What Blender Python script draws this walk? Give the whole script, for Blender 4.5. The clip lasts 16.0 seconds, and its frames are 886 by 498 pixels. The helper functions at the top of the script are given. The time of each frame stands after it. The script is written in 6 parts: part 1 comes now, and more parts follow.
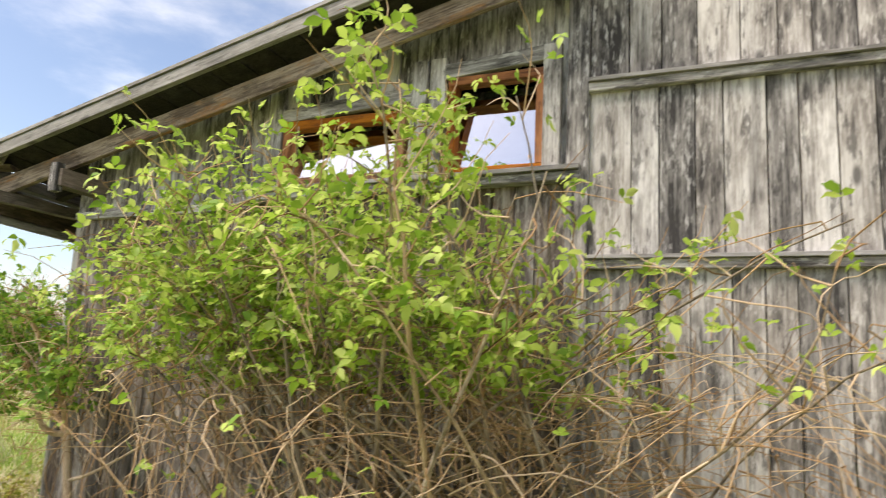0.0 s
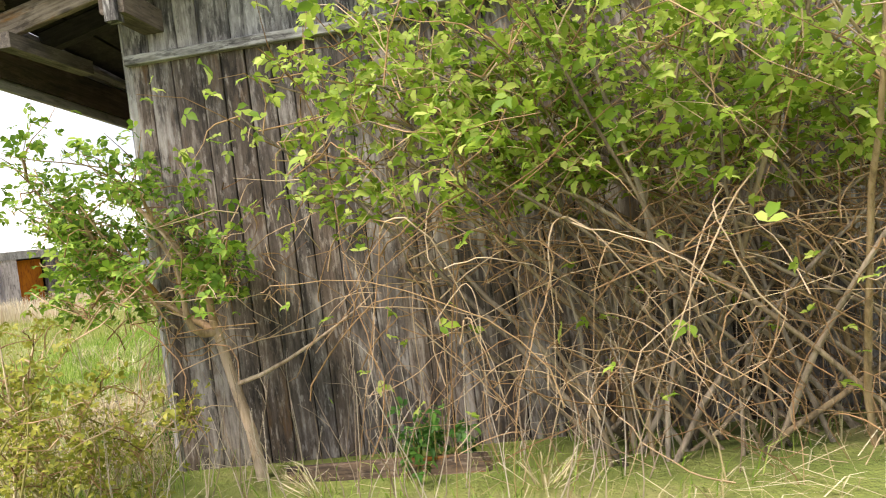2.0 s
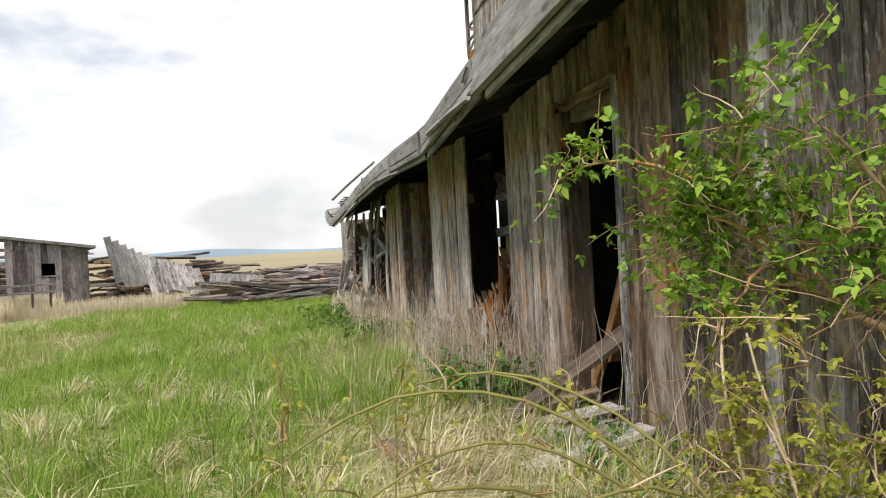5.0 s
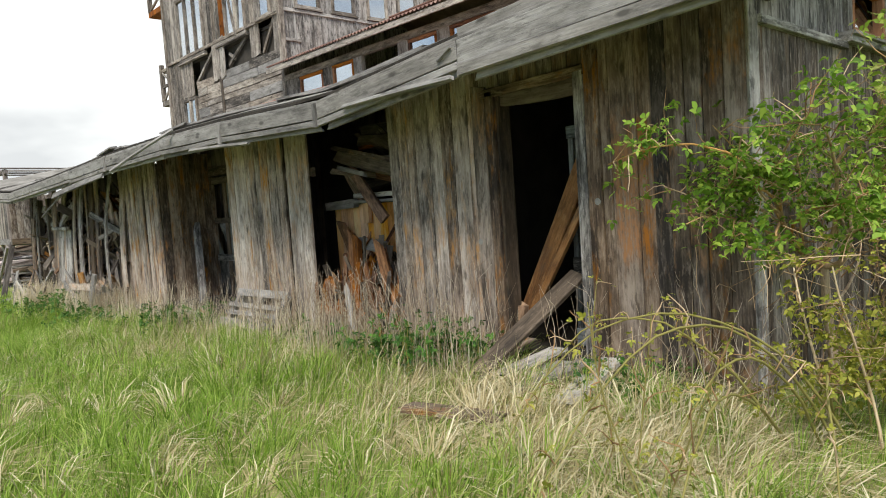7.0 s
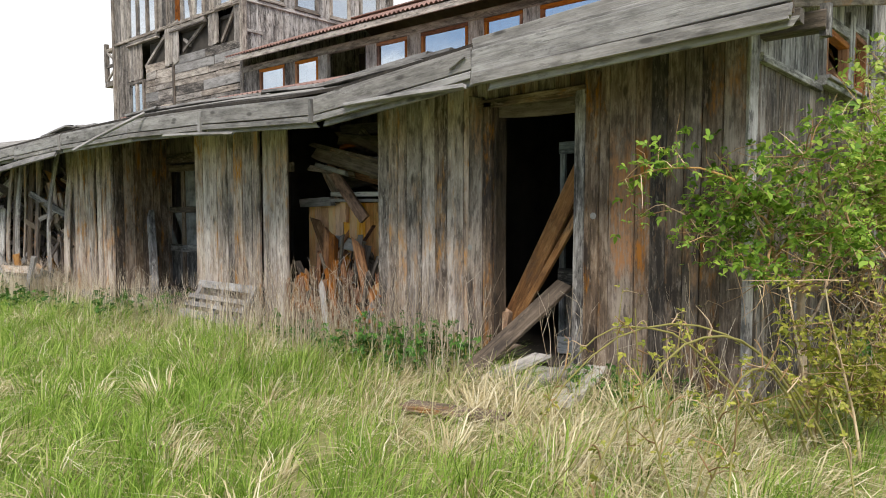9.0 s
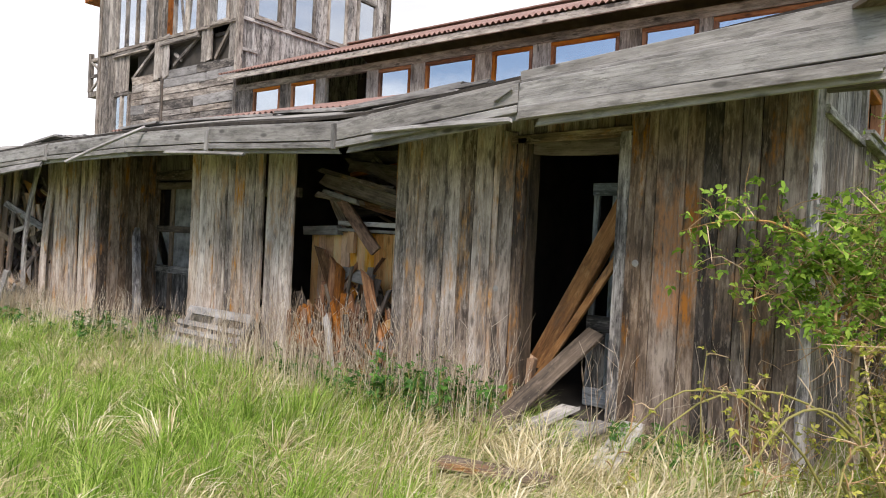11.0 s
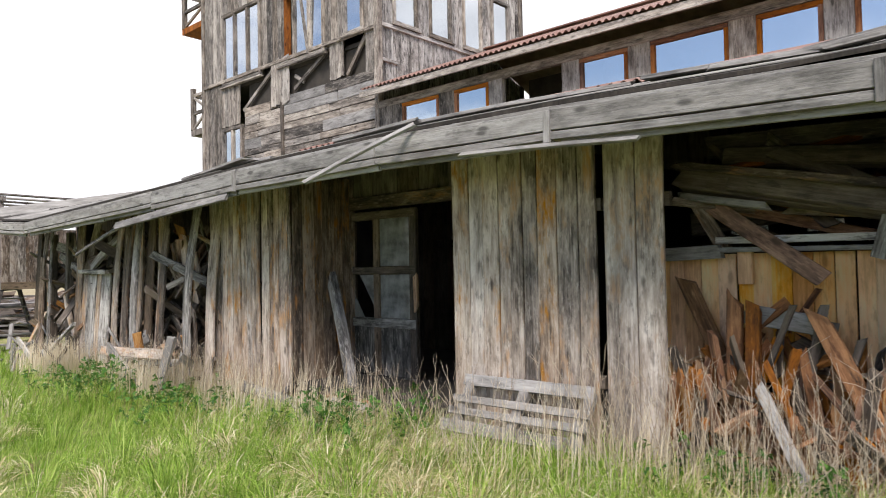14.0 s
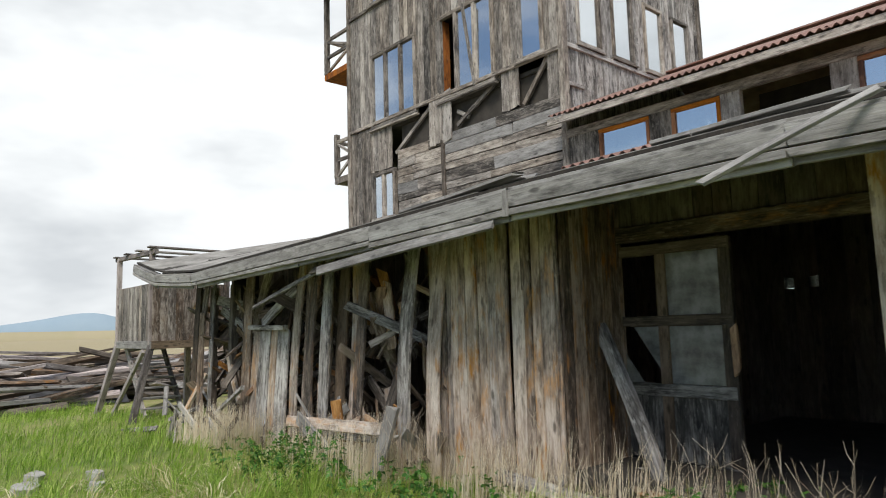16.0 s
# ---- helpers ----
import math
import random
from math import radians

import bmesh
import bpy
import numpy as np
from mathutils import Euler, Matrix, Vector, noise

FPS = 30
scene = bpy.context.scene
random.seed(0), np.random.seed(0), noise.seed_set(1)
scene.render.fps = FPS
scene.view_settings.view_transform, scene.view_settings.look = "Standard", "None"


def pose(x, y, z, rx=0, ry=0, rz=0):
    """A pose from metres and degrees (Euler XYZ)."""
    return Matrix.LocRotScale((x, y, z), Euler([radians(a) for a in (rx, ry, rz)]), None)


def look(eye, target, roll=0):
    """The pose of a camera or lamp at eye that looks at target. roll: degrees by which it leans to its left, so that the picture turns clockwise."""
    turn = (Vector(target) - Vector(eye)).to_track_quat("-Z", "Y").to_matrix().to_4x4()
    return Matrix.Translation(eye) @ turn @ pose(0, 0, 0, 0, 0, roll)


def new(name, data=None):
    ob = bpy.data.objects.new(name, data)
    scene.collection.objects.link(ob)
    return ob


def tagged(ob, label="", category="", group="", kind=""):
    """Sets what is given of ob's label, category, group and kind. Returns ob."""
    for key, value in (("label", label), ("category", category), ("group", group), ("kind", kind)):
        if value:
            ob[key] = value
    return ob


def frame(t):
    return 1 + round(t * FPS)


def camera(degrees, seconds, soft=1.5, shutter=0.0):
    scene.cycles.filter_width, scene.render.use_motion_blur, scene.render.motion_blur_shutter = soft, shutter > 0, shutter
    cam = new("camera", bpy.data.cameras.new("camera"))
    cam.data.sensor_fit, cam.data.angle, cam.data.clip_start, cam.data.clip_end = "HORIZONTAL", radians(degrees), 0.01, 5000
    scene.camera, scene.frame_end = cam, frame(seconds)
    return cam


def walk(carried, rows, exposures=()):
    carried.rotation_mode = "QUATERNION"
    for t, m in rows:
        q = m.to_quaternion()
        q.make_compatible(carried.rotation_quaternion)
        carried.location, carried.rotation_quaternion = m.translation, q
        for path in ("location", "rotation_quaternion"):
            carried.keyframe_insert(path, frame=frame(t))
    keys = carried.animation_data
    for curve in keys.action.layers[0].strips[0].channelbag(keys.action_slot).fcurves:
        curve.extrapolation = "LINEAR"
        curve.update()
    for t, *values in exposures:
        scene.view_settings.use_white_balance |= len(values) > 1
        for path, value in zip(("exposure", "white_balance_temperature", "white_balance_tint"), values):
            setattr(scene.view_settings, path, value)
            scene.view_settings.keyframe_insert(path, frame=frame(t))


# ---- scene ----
cam = camera(66.0, 16.0, soft=1.0, shutter=0.12)
PATH = [
    (0, (3.508, 4.453, 1.48), (1.698, 3.668, 1.805), 2.9),
    (0.5, (3.659, 3.822, 1.421), (1.918, 2.85, 1.577), -1.6),
    (1, (3.638, 3.252, 1.405), (1.809, 2.45, 1.504), -2.8),
    (1.5, (3.588, 2.621, 1.383), (1.703, 1.951, 1.395), -3.2),
    (2, (3.602, 2.053, 1.301), (1.618, 1.811, 1.232), -6.9),
    (2.5, (3.474, 1.274, 1.337), (1.487, 1.048, 1.33), -6.9),
    (3, (3.397, 0.605, 1.378), (1.399, 0.526, 1.322), -6.3),
    (3.5, (3.152, -0.012, 1.315), (1.157, 0.105, 1.385), -3.8),
    (4, (2.904, -0.738, 1.265), (0.908, -0.625, 1.312), -2.3),
    (4.2, (2.838, -0.989, 1.266), (0.844, -0.835, 1.315), -2.2),
    (6.3, (2.078, -3.643, 1.453), (0.429, -2.515, 1.359), -2.8),
    (6.5, (2.002, -3.84, 1.435), (0.428, -2.611, 1.342), -2.6),
    (7, (1.691, -4.216, 1.441), (0.234, -2.852, 1.309), -4.0),
    (7.5, (1.497, -4.37, 1.51), (0.136, -2.912, 1.368), -3.7),
    (8, (1.401, -4.515, 1.418), (0.104, -2.996, 1.315), -1.4),
    (8.5, (1.395, -4.616, 1.423), (0.098, -3.098, 1.309), -0.5),
    (10.8, (1.041, -4.703, 1.491), (-0.234, -3.164, 1.42), 2.6),
    (11, (0.827, -4.71, 1.487), (-0.413, -3.141, 1.456), 2.9),
    (11.5, (0.287, -4.701, 1.51), (-0.827, -3.04, 1.516), 2.2),
    (12, (-0.264, -4.691, 1.485), (-1.245, -2.948, 1.495), 1.4),
    (12.5, (-0.912, -4.591, 1.478), (-1.92, -2.864, 1.52), 1.0),
    (13, (-1.538, -4.626, 1.458), (-2.677, -2.984, 1.533), 1.2),
    (13.5, (-2.21, -4.624, 1.432), (-3.43, -3.041, 1.51), 1.0),
    (14, (-2.883, -4.613, 1.442), (-4.22, -3.127, 1.496), -1.1),
    (14.5, (-3.55, -4.64, 1.453), (-4.864, -3.147, 1.66), -2.2),
    (15, (-4.211, -4.766, 1.454), (-5.51, -3.284, 1.796), -3.4),
    (15.5, (-4.857, -4.747, 1.395), (-6.242, -3.328, 1.658), -1.8),
    (16, (-5.521, -4.689, 1.42), (-7.018, -3.383, 1.647), -1.6),
]
walk(cam, [(t, look(*p)) for t, *p in PATH],
     exposures=[(0, 1.05, 7000, 16), (0.5, 0.82, 7000, 16), (1, 1.05, 7000, 16), (2.5, 1.15, 6900, 17), (4, 0.65, 6800, 14), (6.5, 0.4, 6650, 8), (12, 0.7, 6550, 17), (14, 0.68, 6500, 15), (15, 0.36, 6450, 12), (16, 0.2, 6450, 9)])

# ---- world and light ----
world = bpy.data.worlds.new("sky")
scene.world = world
world.use_nodes = True
wn, wl = world.node_tree.nodes, world.node_tree.links
sky = wn.new("ShaderNodeTexSky")
sky.sky_type, sky.sun_disc = "NISHITA", False
sky.sun_elevation, sky.sun_rotation = radians(52), radians(143)
wc = wn.new("ShaderNodeTexCoord")
stretch = wn.new("ShaderNodeMapping")
stretch.inputs["Scale"].default_value = (1.0, 1.3, 3.2)
stretch.inputs["Location"].default_value = (0.35, 0.1, 0.2)
wl.new(wc.outputs["Generated"], stretch.inputs["Vector"])
cover = wn.new("ShaderNodeTexNoise")
cover.inputs["Scale"].default_value, cover.inputs["Detail"].default_value, cover.inputs["Roughness"].default_value = 2.0, 7, 0.55
wl.new(stretch.outputs[0], cover.inputs["Vector"])
lean = wn.new("ShaderNodeVectorMath")
lean.operation = "DOT_PRODUCT"
lean.inputs[1].default_value = (-0.16, 0.26, -0.10)
wl.new(wc.outputs["Generated"], lean.inputs[0])
total = wn.new("ShaderNodeMath")
wl.new(cover.outputs["Fac"], total.inputs[0])
wl.new(lean.outputs["Value"], total.inputs[1])
band = wn.new("ShaderNodeMapRange")
band.interpolation_type = "SMOOTHSTEP"
band.inputs["From Min"].default_value, band.inputs["From Max"].default_value = 0.26, 0.60
wl.new(total.outputs[0], band.inputs["Value"])
tone = wn.new("ShaderNodeTexNoise")
tone.inputs["Scale"].default_value, tone.inputs["Detail"].default_value = 1.7, 5
wl.new(stretch.outputs[0], tone.inputs["Vector"])
cloud = wn.new("ShaderNodeValToRGB")
cloud.color_ramp.elements[0].position, cloud.color_ramp.elements[0].color = 0.36, (6.0, 6.25, 6.5, 1)
cloud.color_ramp.elements[1].position, cloud.color_ramp.elements[1].color = 0.50, (8.8, 9.0, 9.1, 1)
wl.new(tone.outputs["Fac"], cloud.inputs[0])
mixer = wn.new("ShaderNodeMix")
mixer.data_type = "RGBA"
wl.new(band.outputs[0], mixer.inputs["Factor"])
wl.new(sky.outputs[0], mixer.inputs["A"])
wl.new(cloud.outputs[0], mixer.inputs["B"])
wl.new(mixer.outputs["Result"], wn["Background"].inputs["Color"])
wn["Background"].inputs["Strength"].default_value = 0.10

sun = new("sun", bpy.data.lights.new("sun", "SUN"))
sun.data.energy, sun.data.angle, sun.data.color = 2.9, radians(22), (1.0, 0.94, 0.84)
sun.matrix_world = look((0, 0, 0), (-0.37, 0.49, -0.79))


# ---- materials ----
def shader(name, rough=0.85, metal=0.0):
    m = bpy.data.materials.new(name)
    m.use_nodes = True
    n, l = m.node_tree.nodes, m.node_tree.links
    b = n["Principled BSDF"]
    b.inputs["Roughness"].default_value, b.inputs["Metallic"].default_value = rough, metal
    return m, n, l, b


def noise_at(n, l, vec, scale, detail=4, rough=0.55):
    mp = n.new("ShaderNodeVectorMath")
    mp.operation = "MULTIPLY"
    mp.inputs[1].default_value = scale
    l.new(vec, mp.inputs[0])
    t = n.new("ShaderNodeTexNoise")
    t.inputs["Scale"].default_value, t.inputs["Detail"].default_value, t.inputs["Roughness"].default_value = 1.0, detail, rough
    l.new(mp.outputs[0], t.inputs["Vector"])
    return t.outputs["Fac"]


def arith(n, l, op, a, b):
    m = n.new("ShaderNodeMath")
    m.operation = op
    for i, v in enumerate((a, b)):
        if isinstance(v, (int, float)):
            m.inputs[i].default_value = v
        else:
            l.new(v, m.inputs[i])
    return m.outputs[0]


def ramp(n, l, fac, stops):
    r = n.new("ShaderNodeValToRGB")
    while len(r.color_ramp.elements) < len(stops):
        r.color_ramp.elements.new(0.5)
    for e, (p, c) in zip(r.color_ramp.elements, stops):
        e.position, e.color = p, (*c, 1)
    l.new(fac, r.inputs[0])
    return r.outputs[0]


def blend(n, l, fac, a, b):
    m = n.new("ShaderNodeMix")
    m.data_type = "RGBA"
    for key, v in (("Factor", fac), ("A", a), ("B", b)):
        if isinstance(v, tuple):
            m.inputs[key].default_value = (*v, 1)
        elif isinstance(v, float):
            m.inputs[key].default_value = v
        else:
            l.new(v, m.inputs[key])
    return m.outputs["Result"]


def bumped(n, l, b, height, strength=0.5, distance=0.006):
    k = n.new("ShaderNodeBump")
    k.inputs["Strength"].default_value, k.inputs["Distance"].default_value = strength, distance
    l.new(height, k.inputs["Height"])
    l.new(k.outputs[0], b.inputs["Normal"])


def wood(name, dark, mid, light, patch=None, patch_from=0.6, contrast=1.0, vary=0.18, stain=0.35, flake=0.35, peel=None):
    """Weathered wood with its grain along the piece's own z."""
    m, n, l, b = shader(name, 0.88)
    tc, oi = n.new("ShaderNodeTexCoord"), n.new("ShaderNodeObjectInfo")
    shift = n.new("ShaderNodeVectorMath")
    shift.operation = "SCALE"
    shift.inputs[0].default_value = (31.0, 17.0, 47.0)
    l.new(oi.outputs["Random"], shift.inputs["Scale"])
    add = n.new("ShaderNodeVectorMath")
    l.new(tc.outputs["Object"], add.inputs[0])
    l.new(shift.outputs[0], add.inputs[1])
    v = add.outputs[0]

    def between(value, lo, hi):
        r = n.new("ShaderNodeMapRange")
        r.inputs["From Min"].default_value, r.inputs["From Max"].default_value = lo, hi
        l.new(value, r.inputs["Value"])
        return r.outputs[0]

    grain = noise_at(n, l, v, (75, 75, 2.2), 5, 0.65)
    blotch = noise_at(n, l, v, (10, 10, 2.4), 9, 0.72)
    wide = noise_at(n, l, v, (3.0, 3.0, 1.1), 3, 0.6)
    fac = arith(n, l, "ADD", arith(n, l, "MULTIPLY", grain, 0.26), arith(n, l, "MULTIPLY", blotch, 0.58))
    fac = arith(n, l, "ADD", fac, arith(n, l, "MULTIPLY", wide, 0.30))
    fac = arith(n, l, "ADD", fac, arith(n, l, "MULTIPLY", arith(n, l, "SUBTRACT", oi.outputs["Random"], 0.5), vary * 0.8))
    half, lit, mean = 0.15 / contrast, 1.25, 0.57
    col = ramp(n, l, fac, [(mean - half, dark), (mean, tuple(c * lit for c in mid)), (mean + half, tuple(min(0.72, c * lit) for c in light))])
    # flaked and bleached patches, and darker scabs between them
    chips = noise_at(n, l, v, (34, 34, 7.5), 6, 0.68)
    col = blend(n, l, arith(n, l, "MULTIPLY", between(chips, 0.55, 0.62), flake), col, tuple(min(0.75, c * 1.25) for c in light))
    scabs = noise_at(n, l, v, (21, 21, 5.0), 7, 0.7)
    col = blend(n, l, arith(n, l, "MULTIPLY", between(scabs, 0.54, 0.61), 0.35 + 0.5 * flake), col, tuple(c * 0.9 for c in dark))
    crack = noise_at(n, l, v, (110, 110, 0.9), 2, 0.5)
    crack_fac = arith(n, l, "GREATER_THAN", crack, 0.725)
    col = blend(n, l, arith(n, l, "MULTIPLY", crack_fac, 0.55), col, tuple(c * 0.35 for c in dark))
    vo = n.new("ShaderNodeTexVoronoi")
    vm = n.new("ShaderNodeVectorMath")
    vm.operation = "MULTIPLY"
    vm.inputs[1].default_value = (7.0, 7.0, 2.6)
    l.new(v, vm.inputs[0])
    vo.inputs["Scale"].default_value = 1.0
    l.new(vm.outputs[0], vo.inputs["Vector"])
    col = blend(n, l, arith(n, l, "MULTIPLY", between(vo.outputs["Distance"], 0.17, 0.08), 0.75), col, tuple(c * 0.7 for c in dark))
    if patch:
        spot = noise_at(n, l, v, (6, 6, 1.7), 6, 0.7)
        soft = arith(n, l, "MULTIPLY", between(spot, patch_from, patch_from + 0.12), between(chips, 0.36, 0.56))
        if peel:
            height = n.new("ShaderNodeSeparateXYZ")
            l.new(tc.outputs["Object"], height.inputs[0])
            ragged = arith(n, l, "ADD", height.outputs["Z"], arith(n, l, "MULTIPLY", arith(n, l, "SUBTRACT", spot, 0.5), 1.4))
            soft = arith(n, l, "MULTIPLY", soft, arith(n, l, "MULTIPLY", between(ragged, peel[0], peel[0] + 0.2), between(ragged, peel[1], peel[1] - 0.2)))
        col = blend(n, l, soft, col, patch)
    run = noise_at(n, l, v, (9, 9, 0.75), 5, 0.7)
    col = blend(n, l, arith(n, l, "MULTIPLY", between(run, 0.54, 0.66), stain), col, tuple(c * 0.9 for c in dark))
    # each board has a tone and a warmth of its own
    tone = n.new("ShaderNodeHueSaturation")
    warm = arith(n, l, "FRACT", arith(n, l, "MULTIPLY", oi.outputs["Random"], 7.31), 0.0)
    deep = arith(n, l, "FRACT", arith(n, l, "MULTIPLY", oi.outputs["Random"], 23.7), 0.0)
    l.new(arith(n, l, "ADD", arith(n, l, "MULTIPLY", warm, 0.6), 0.72), tone.inputs["Saturation"])
    l.new(arith(n, l, "ADD", arith(n, l, "MULTIPLY", deep, 1.6 * vary), 1.0 - 0.8 * vary), tone.inputs["Value"])
    l.new(col, tone.inputs["Color"])
    l.new(tone.outputs[0], b.inputs["Base Color"])
    relief = arith(n, l, "ADD", grain, arith(n, l, "MULTIPLY", chips, 0.5))
    bumped(n, l, b, arith(n, l, "SUBTRACT", relief, arith(n, l, "MULTIPLY", crack_fac, 0.8)), 0.7, 0.006)
    return m


M_FRONT = wood("weathered_brown_boards", (0.032, 0.024, 0.019), (0.13, 0.097, 0.073), (0.34, 0.28, 0.23), (0.38, 0.185, 0.068), 0.545, contrast=1.25, vary=0.2, stain=0.5, flake=0.35)
M_FRONT_PALE = wood("bleached_brown_boards", (0.07, 0.054, 0.044), (0.325, 0.264, 0.218), (0.58, 0.52, 0.465), (0.48, 0.26, 0.105), 0.52, contrast=1.15, vary=0.14, stain=0.35, flake=0.35)
# near-black puts the shade beneath the eaves into the deck and rafter colour
M_UNDERSIDE = wood("shade_dark_roof_boards", (0.006, 0.005, 0.004), (0.022, 0.018, 0.014), (0.05, 0.042, 0.034))
M_SIDE = wood("weathered_grey_boards", (0.032, 0.029, 0.028), (0.232, 0.216, 0.203), (0.47, 0.455, 0.44), None, contrast=1.3, vary=0.14, stain=0.5, flake=0.6)
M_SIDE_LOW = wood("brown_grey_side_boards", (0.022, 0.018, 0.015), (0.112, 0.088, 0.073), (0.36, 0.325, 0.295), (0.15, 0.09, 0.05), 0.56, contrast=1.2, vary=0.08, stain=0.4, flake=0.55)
M_TOWER = wood("tower_grey_boards", (0.034, 0.029, 0.025), (0.175, 0.152, 0.132), (0.40, 0.365, 0.325), (0.30, 0.24, 0.16), 0.64, 1.2)
M_FASCIA = wood("silvered_fascia_boards", (0.06, 0.056, 0.053), (0.20, 0.192, 0.184), (0.36, 0.352, 0.343), None, contrast=0.8, vary=0.14, stain=0.25, flake=0.15)
M_STAIN = wood("orange_stained_boards", (0.035, 0.025, 0.019), (0.135, 0.098, 0.072), (0.33, 0.265, 0.215), (0.40, 0.18, 0.064), 0.42, contrast=1.2, vary=0.1, stain=0.45, peel=(0.95, 2.1))
M_ROT = wood("rotten_red_brown_wood", (0.045, 0.018, 0.010), (0.21, 0.092, 0.038), (0.44, 0.22, 0.095), (0.02, 0.014, 0.01), 0.57)
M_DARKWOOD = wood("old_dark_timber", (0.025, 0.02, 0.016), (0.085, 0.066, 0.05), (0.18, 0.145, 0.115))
M_RAW = wood("broken_orange_wood", (0.085, 0.042, 0.02), (0.25, 0.135, 0.066), (0.44, 0.28, 0.155), (0.13, 0.085, 0.055), 0.54)
M_PANEL = wood("varnished_pine_lining", (0.46, 0.22, 0.08), (0.64, 0.36, 0.155), (0.70, 0.46, 0.24), (0.34, 0.15, 0.06), 0.60, 1.0, flake=0.1)
M_TRIM = wood("red_brown_window_wood", (0.09, 0.03, 0.012), (0.26, 0.095, 0.03), (0.40, 0.17, 0.06), (0.2, 0.13, 0.085), 0.56)
M_DOOR = wood("flaked_dark_door_paint", (0.012, 0.012, 0.012), (0.058, 0.055, 0.05), (0.24, 0.23, 0.21), contrast=1.2, flake=0.5)
M_BLUEDOOR = wood("faded_blue_grey_door_paint", (0.06, 0.07, 0.075), (0.21, 0.235, 0.25), (0.36, 0.40, 0.42))
M_PALE = wood("pale_new_timber", (0.22, 0.16, 0.10), (0.46, 0.37, 0.26), (0.62, 0.54, 0.42))
M_ELDERBARK = wood("golden_elder_bark", (0.20, 0.12, 0.06), (0.40, 0.265, 0.145), (0.56, 0.42, 0.27), vary=0.05, flake=0.2)
M_BARK = wood("grey_brown_bark", (0.07, 0.05, 0.03), (0.21, 0.16, 0.10), (0.36, 0.29, 0.20))
M_FARWOOD = wood("far_shed_boards", (0.06, 0.05, 0.048), (0.19, 0.165, 0.155), (0.33, 0.295, 0.285), vary=0.4)
M_ORANGEDOOR = wood("orange_brown_door_boards", (0.16, 0.05, 0.015), (0.30, 0.11, 0.03), (0.42, 0.18, 0.06))


def red_sheet():
    m, n, l, b = shader("rusty_red_corrugated_sheet", 0.7)
    tc = n.new("ShaderNodeTexCoord")
    f = noise_at(n, l, tc.outputs["Object"], (3, 3, 3), 6, 0.65)
    g = noise_at(n, l, tc.outputs["Object"], (40, 40, 40), 3)
    col = ramp(n, l, f, [(0.3, (0.11, 0.055, 0.045)), (0.5, (0.24, 0.125, 0.10)), (0.7, (0.36, 0.24, 0.20))])
    l.new(blend(n, l, arith(n, l, "MULTIPLY", g, 0.4), col, (0.24, 0.18, 0.15)), b.inputs["Base Color"])
    bumped(n, l, b, g, 0.3, 0.004)
    return m


def felt():
    m, n, l, b = shader("grey_roofing_felt", 0.9)
    tc = n.new("ShaderNodeTexCoord")
    f = noise_at(n, l, tc.outputs["Object"], (2.2, 2.2, 2.2), 6, 0.65)
    g = noise_at(n, l, tc.outputs["Object"], (60, 60, 60), 3)
    col = ramp(n, l, f, [(0.3, (0.12, 0.115, 0.105)), (0.52, (0.30, 0.29, 0.27)), (0.72, (0.46, 0.45, 0.43))])
    l.new(blend(n, l, arith(n, l, "MULTIPLY", g, 0.45), col, (0.16, 0.15, 0.14)), b.inputs["Base Color"])
    bumped(n, l, b, g, 0.4, 0.004)
    return m


def window_glass(name="old_window_glass", clear=(0.75, 0.78, 0.76)):
    m = bpy.data.materials.new(name)
    m.use_nodes = True
    n, l = m.node_tree.nodes, m.node_tree.links
    n.remove(n["Principled BSDF"])
    gl, tr, mx = n.new("ShaderNodeBsdfGlossy"), n.new("ShaderNodeBsdfTransparent"), n.new("ShaderNodeMixShader")
    gl.inputs["Roughness"].default_value, gl.inputs["Color"].default_value = 0.03, (0.92, 0.95, 0.98, 1)
    tr.inputs["Color"].default_value = (*clear, 1)
    tc = n.new("ShaderNodeTexCoord")
    wave = noise_at(n, l, tc.outputs["Object"], (2.5, 2.5, 2.5), 2)
    k = n.new("ShaderNodeBump")
    k.inputs["Strength"].default_value, k.inputs["Distance"].default_value = 0.06, 0.02
    l.new(wave, k.inputs["Height"])
    l.new(k.outputs[0], gl.inputs["Normal"])
    mx.inputs[0].default_value = 0.32
    l.new(gl.outputs[0], mx.inputs[1])
    l.new(tr.outputs[0], mx.inputs[2])
    l.new(mx.outputs[0], n["Material Output"].inputs[0])
    return m


def dusty_sheen_glass():
    m, n, l, b = shader("dusty_reflecting_door_glass", 0.12)
    tc = n.new("ShaderNodeTexCoord")
    f = noise_at(n, l, tc.outputs["Object"], (6, 6, 6), 5, 0.6)
    # grey of the dust, lightened to hold the sky's reflection in the colour
    l.new(ramp(n, l, f, [(0.35, (0.11, 0.115, 0.115)), (0.65, (0.27, 0.28, 0.28))]), b.inputs["Base Color"])
    return m


def foliage(name, a, bcol, c, rough=0.55, glow=0.25):
    m, n, l, b = shader(name, rough)
    g = n.new("ShaderNodeNewGeometry")
    col = ramp(n, l, g.outputs["Random Per Island"], [(0.05, a), (0.5, bcol), (0.95, c)])
    l.new(col, b.inputs["Base Color"])
    b.inputs["Specular IOR Level"].default_value = 0.3
    tl = n.new("ShaderNodeBsdfTranslucent")
    l.new(col, tl.inputs["Color"])
    mx = n.new("ShaderNodeMixShader")
    mx.inputs[0].default_value = glow
    l.new(b.outputs[0], mx.inputs[1])
    l.new(tl.outputs[0], mx.inputs[2])
    l.new(mx.outputs[0], n["Material Output"].inputs[0])
    return m


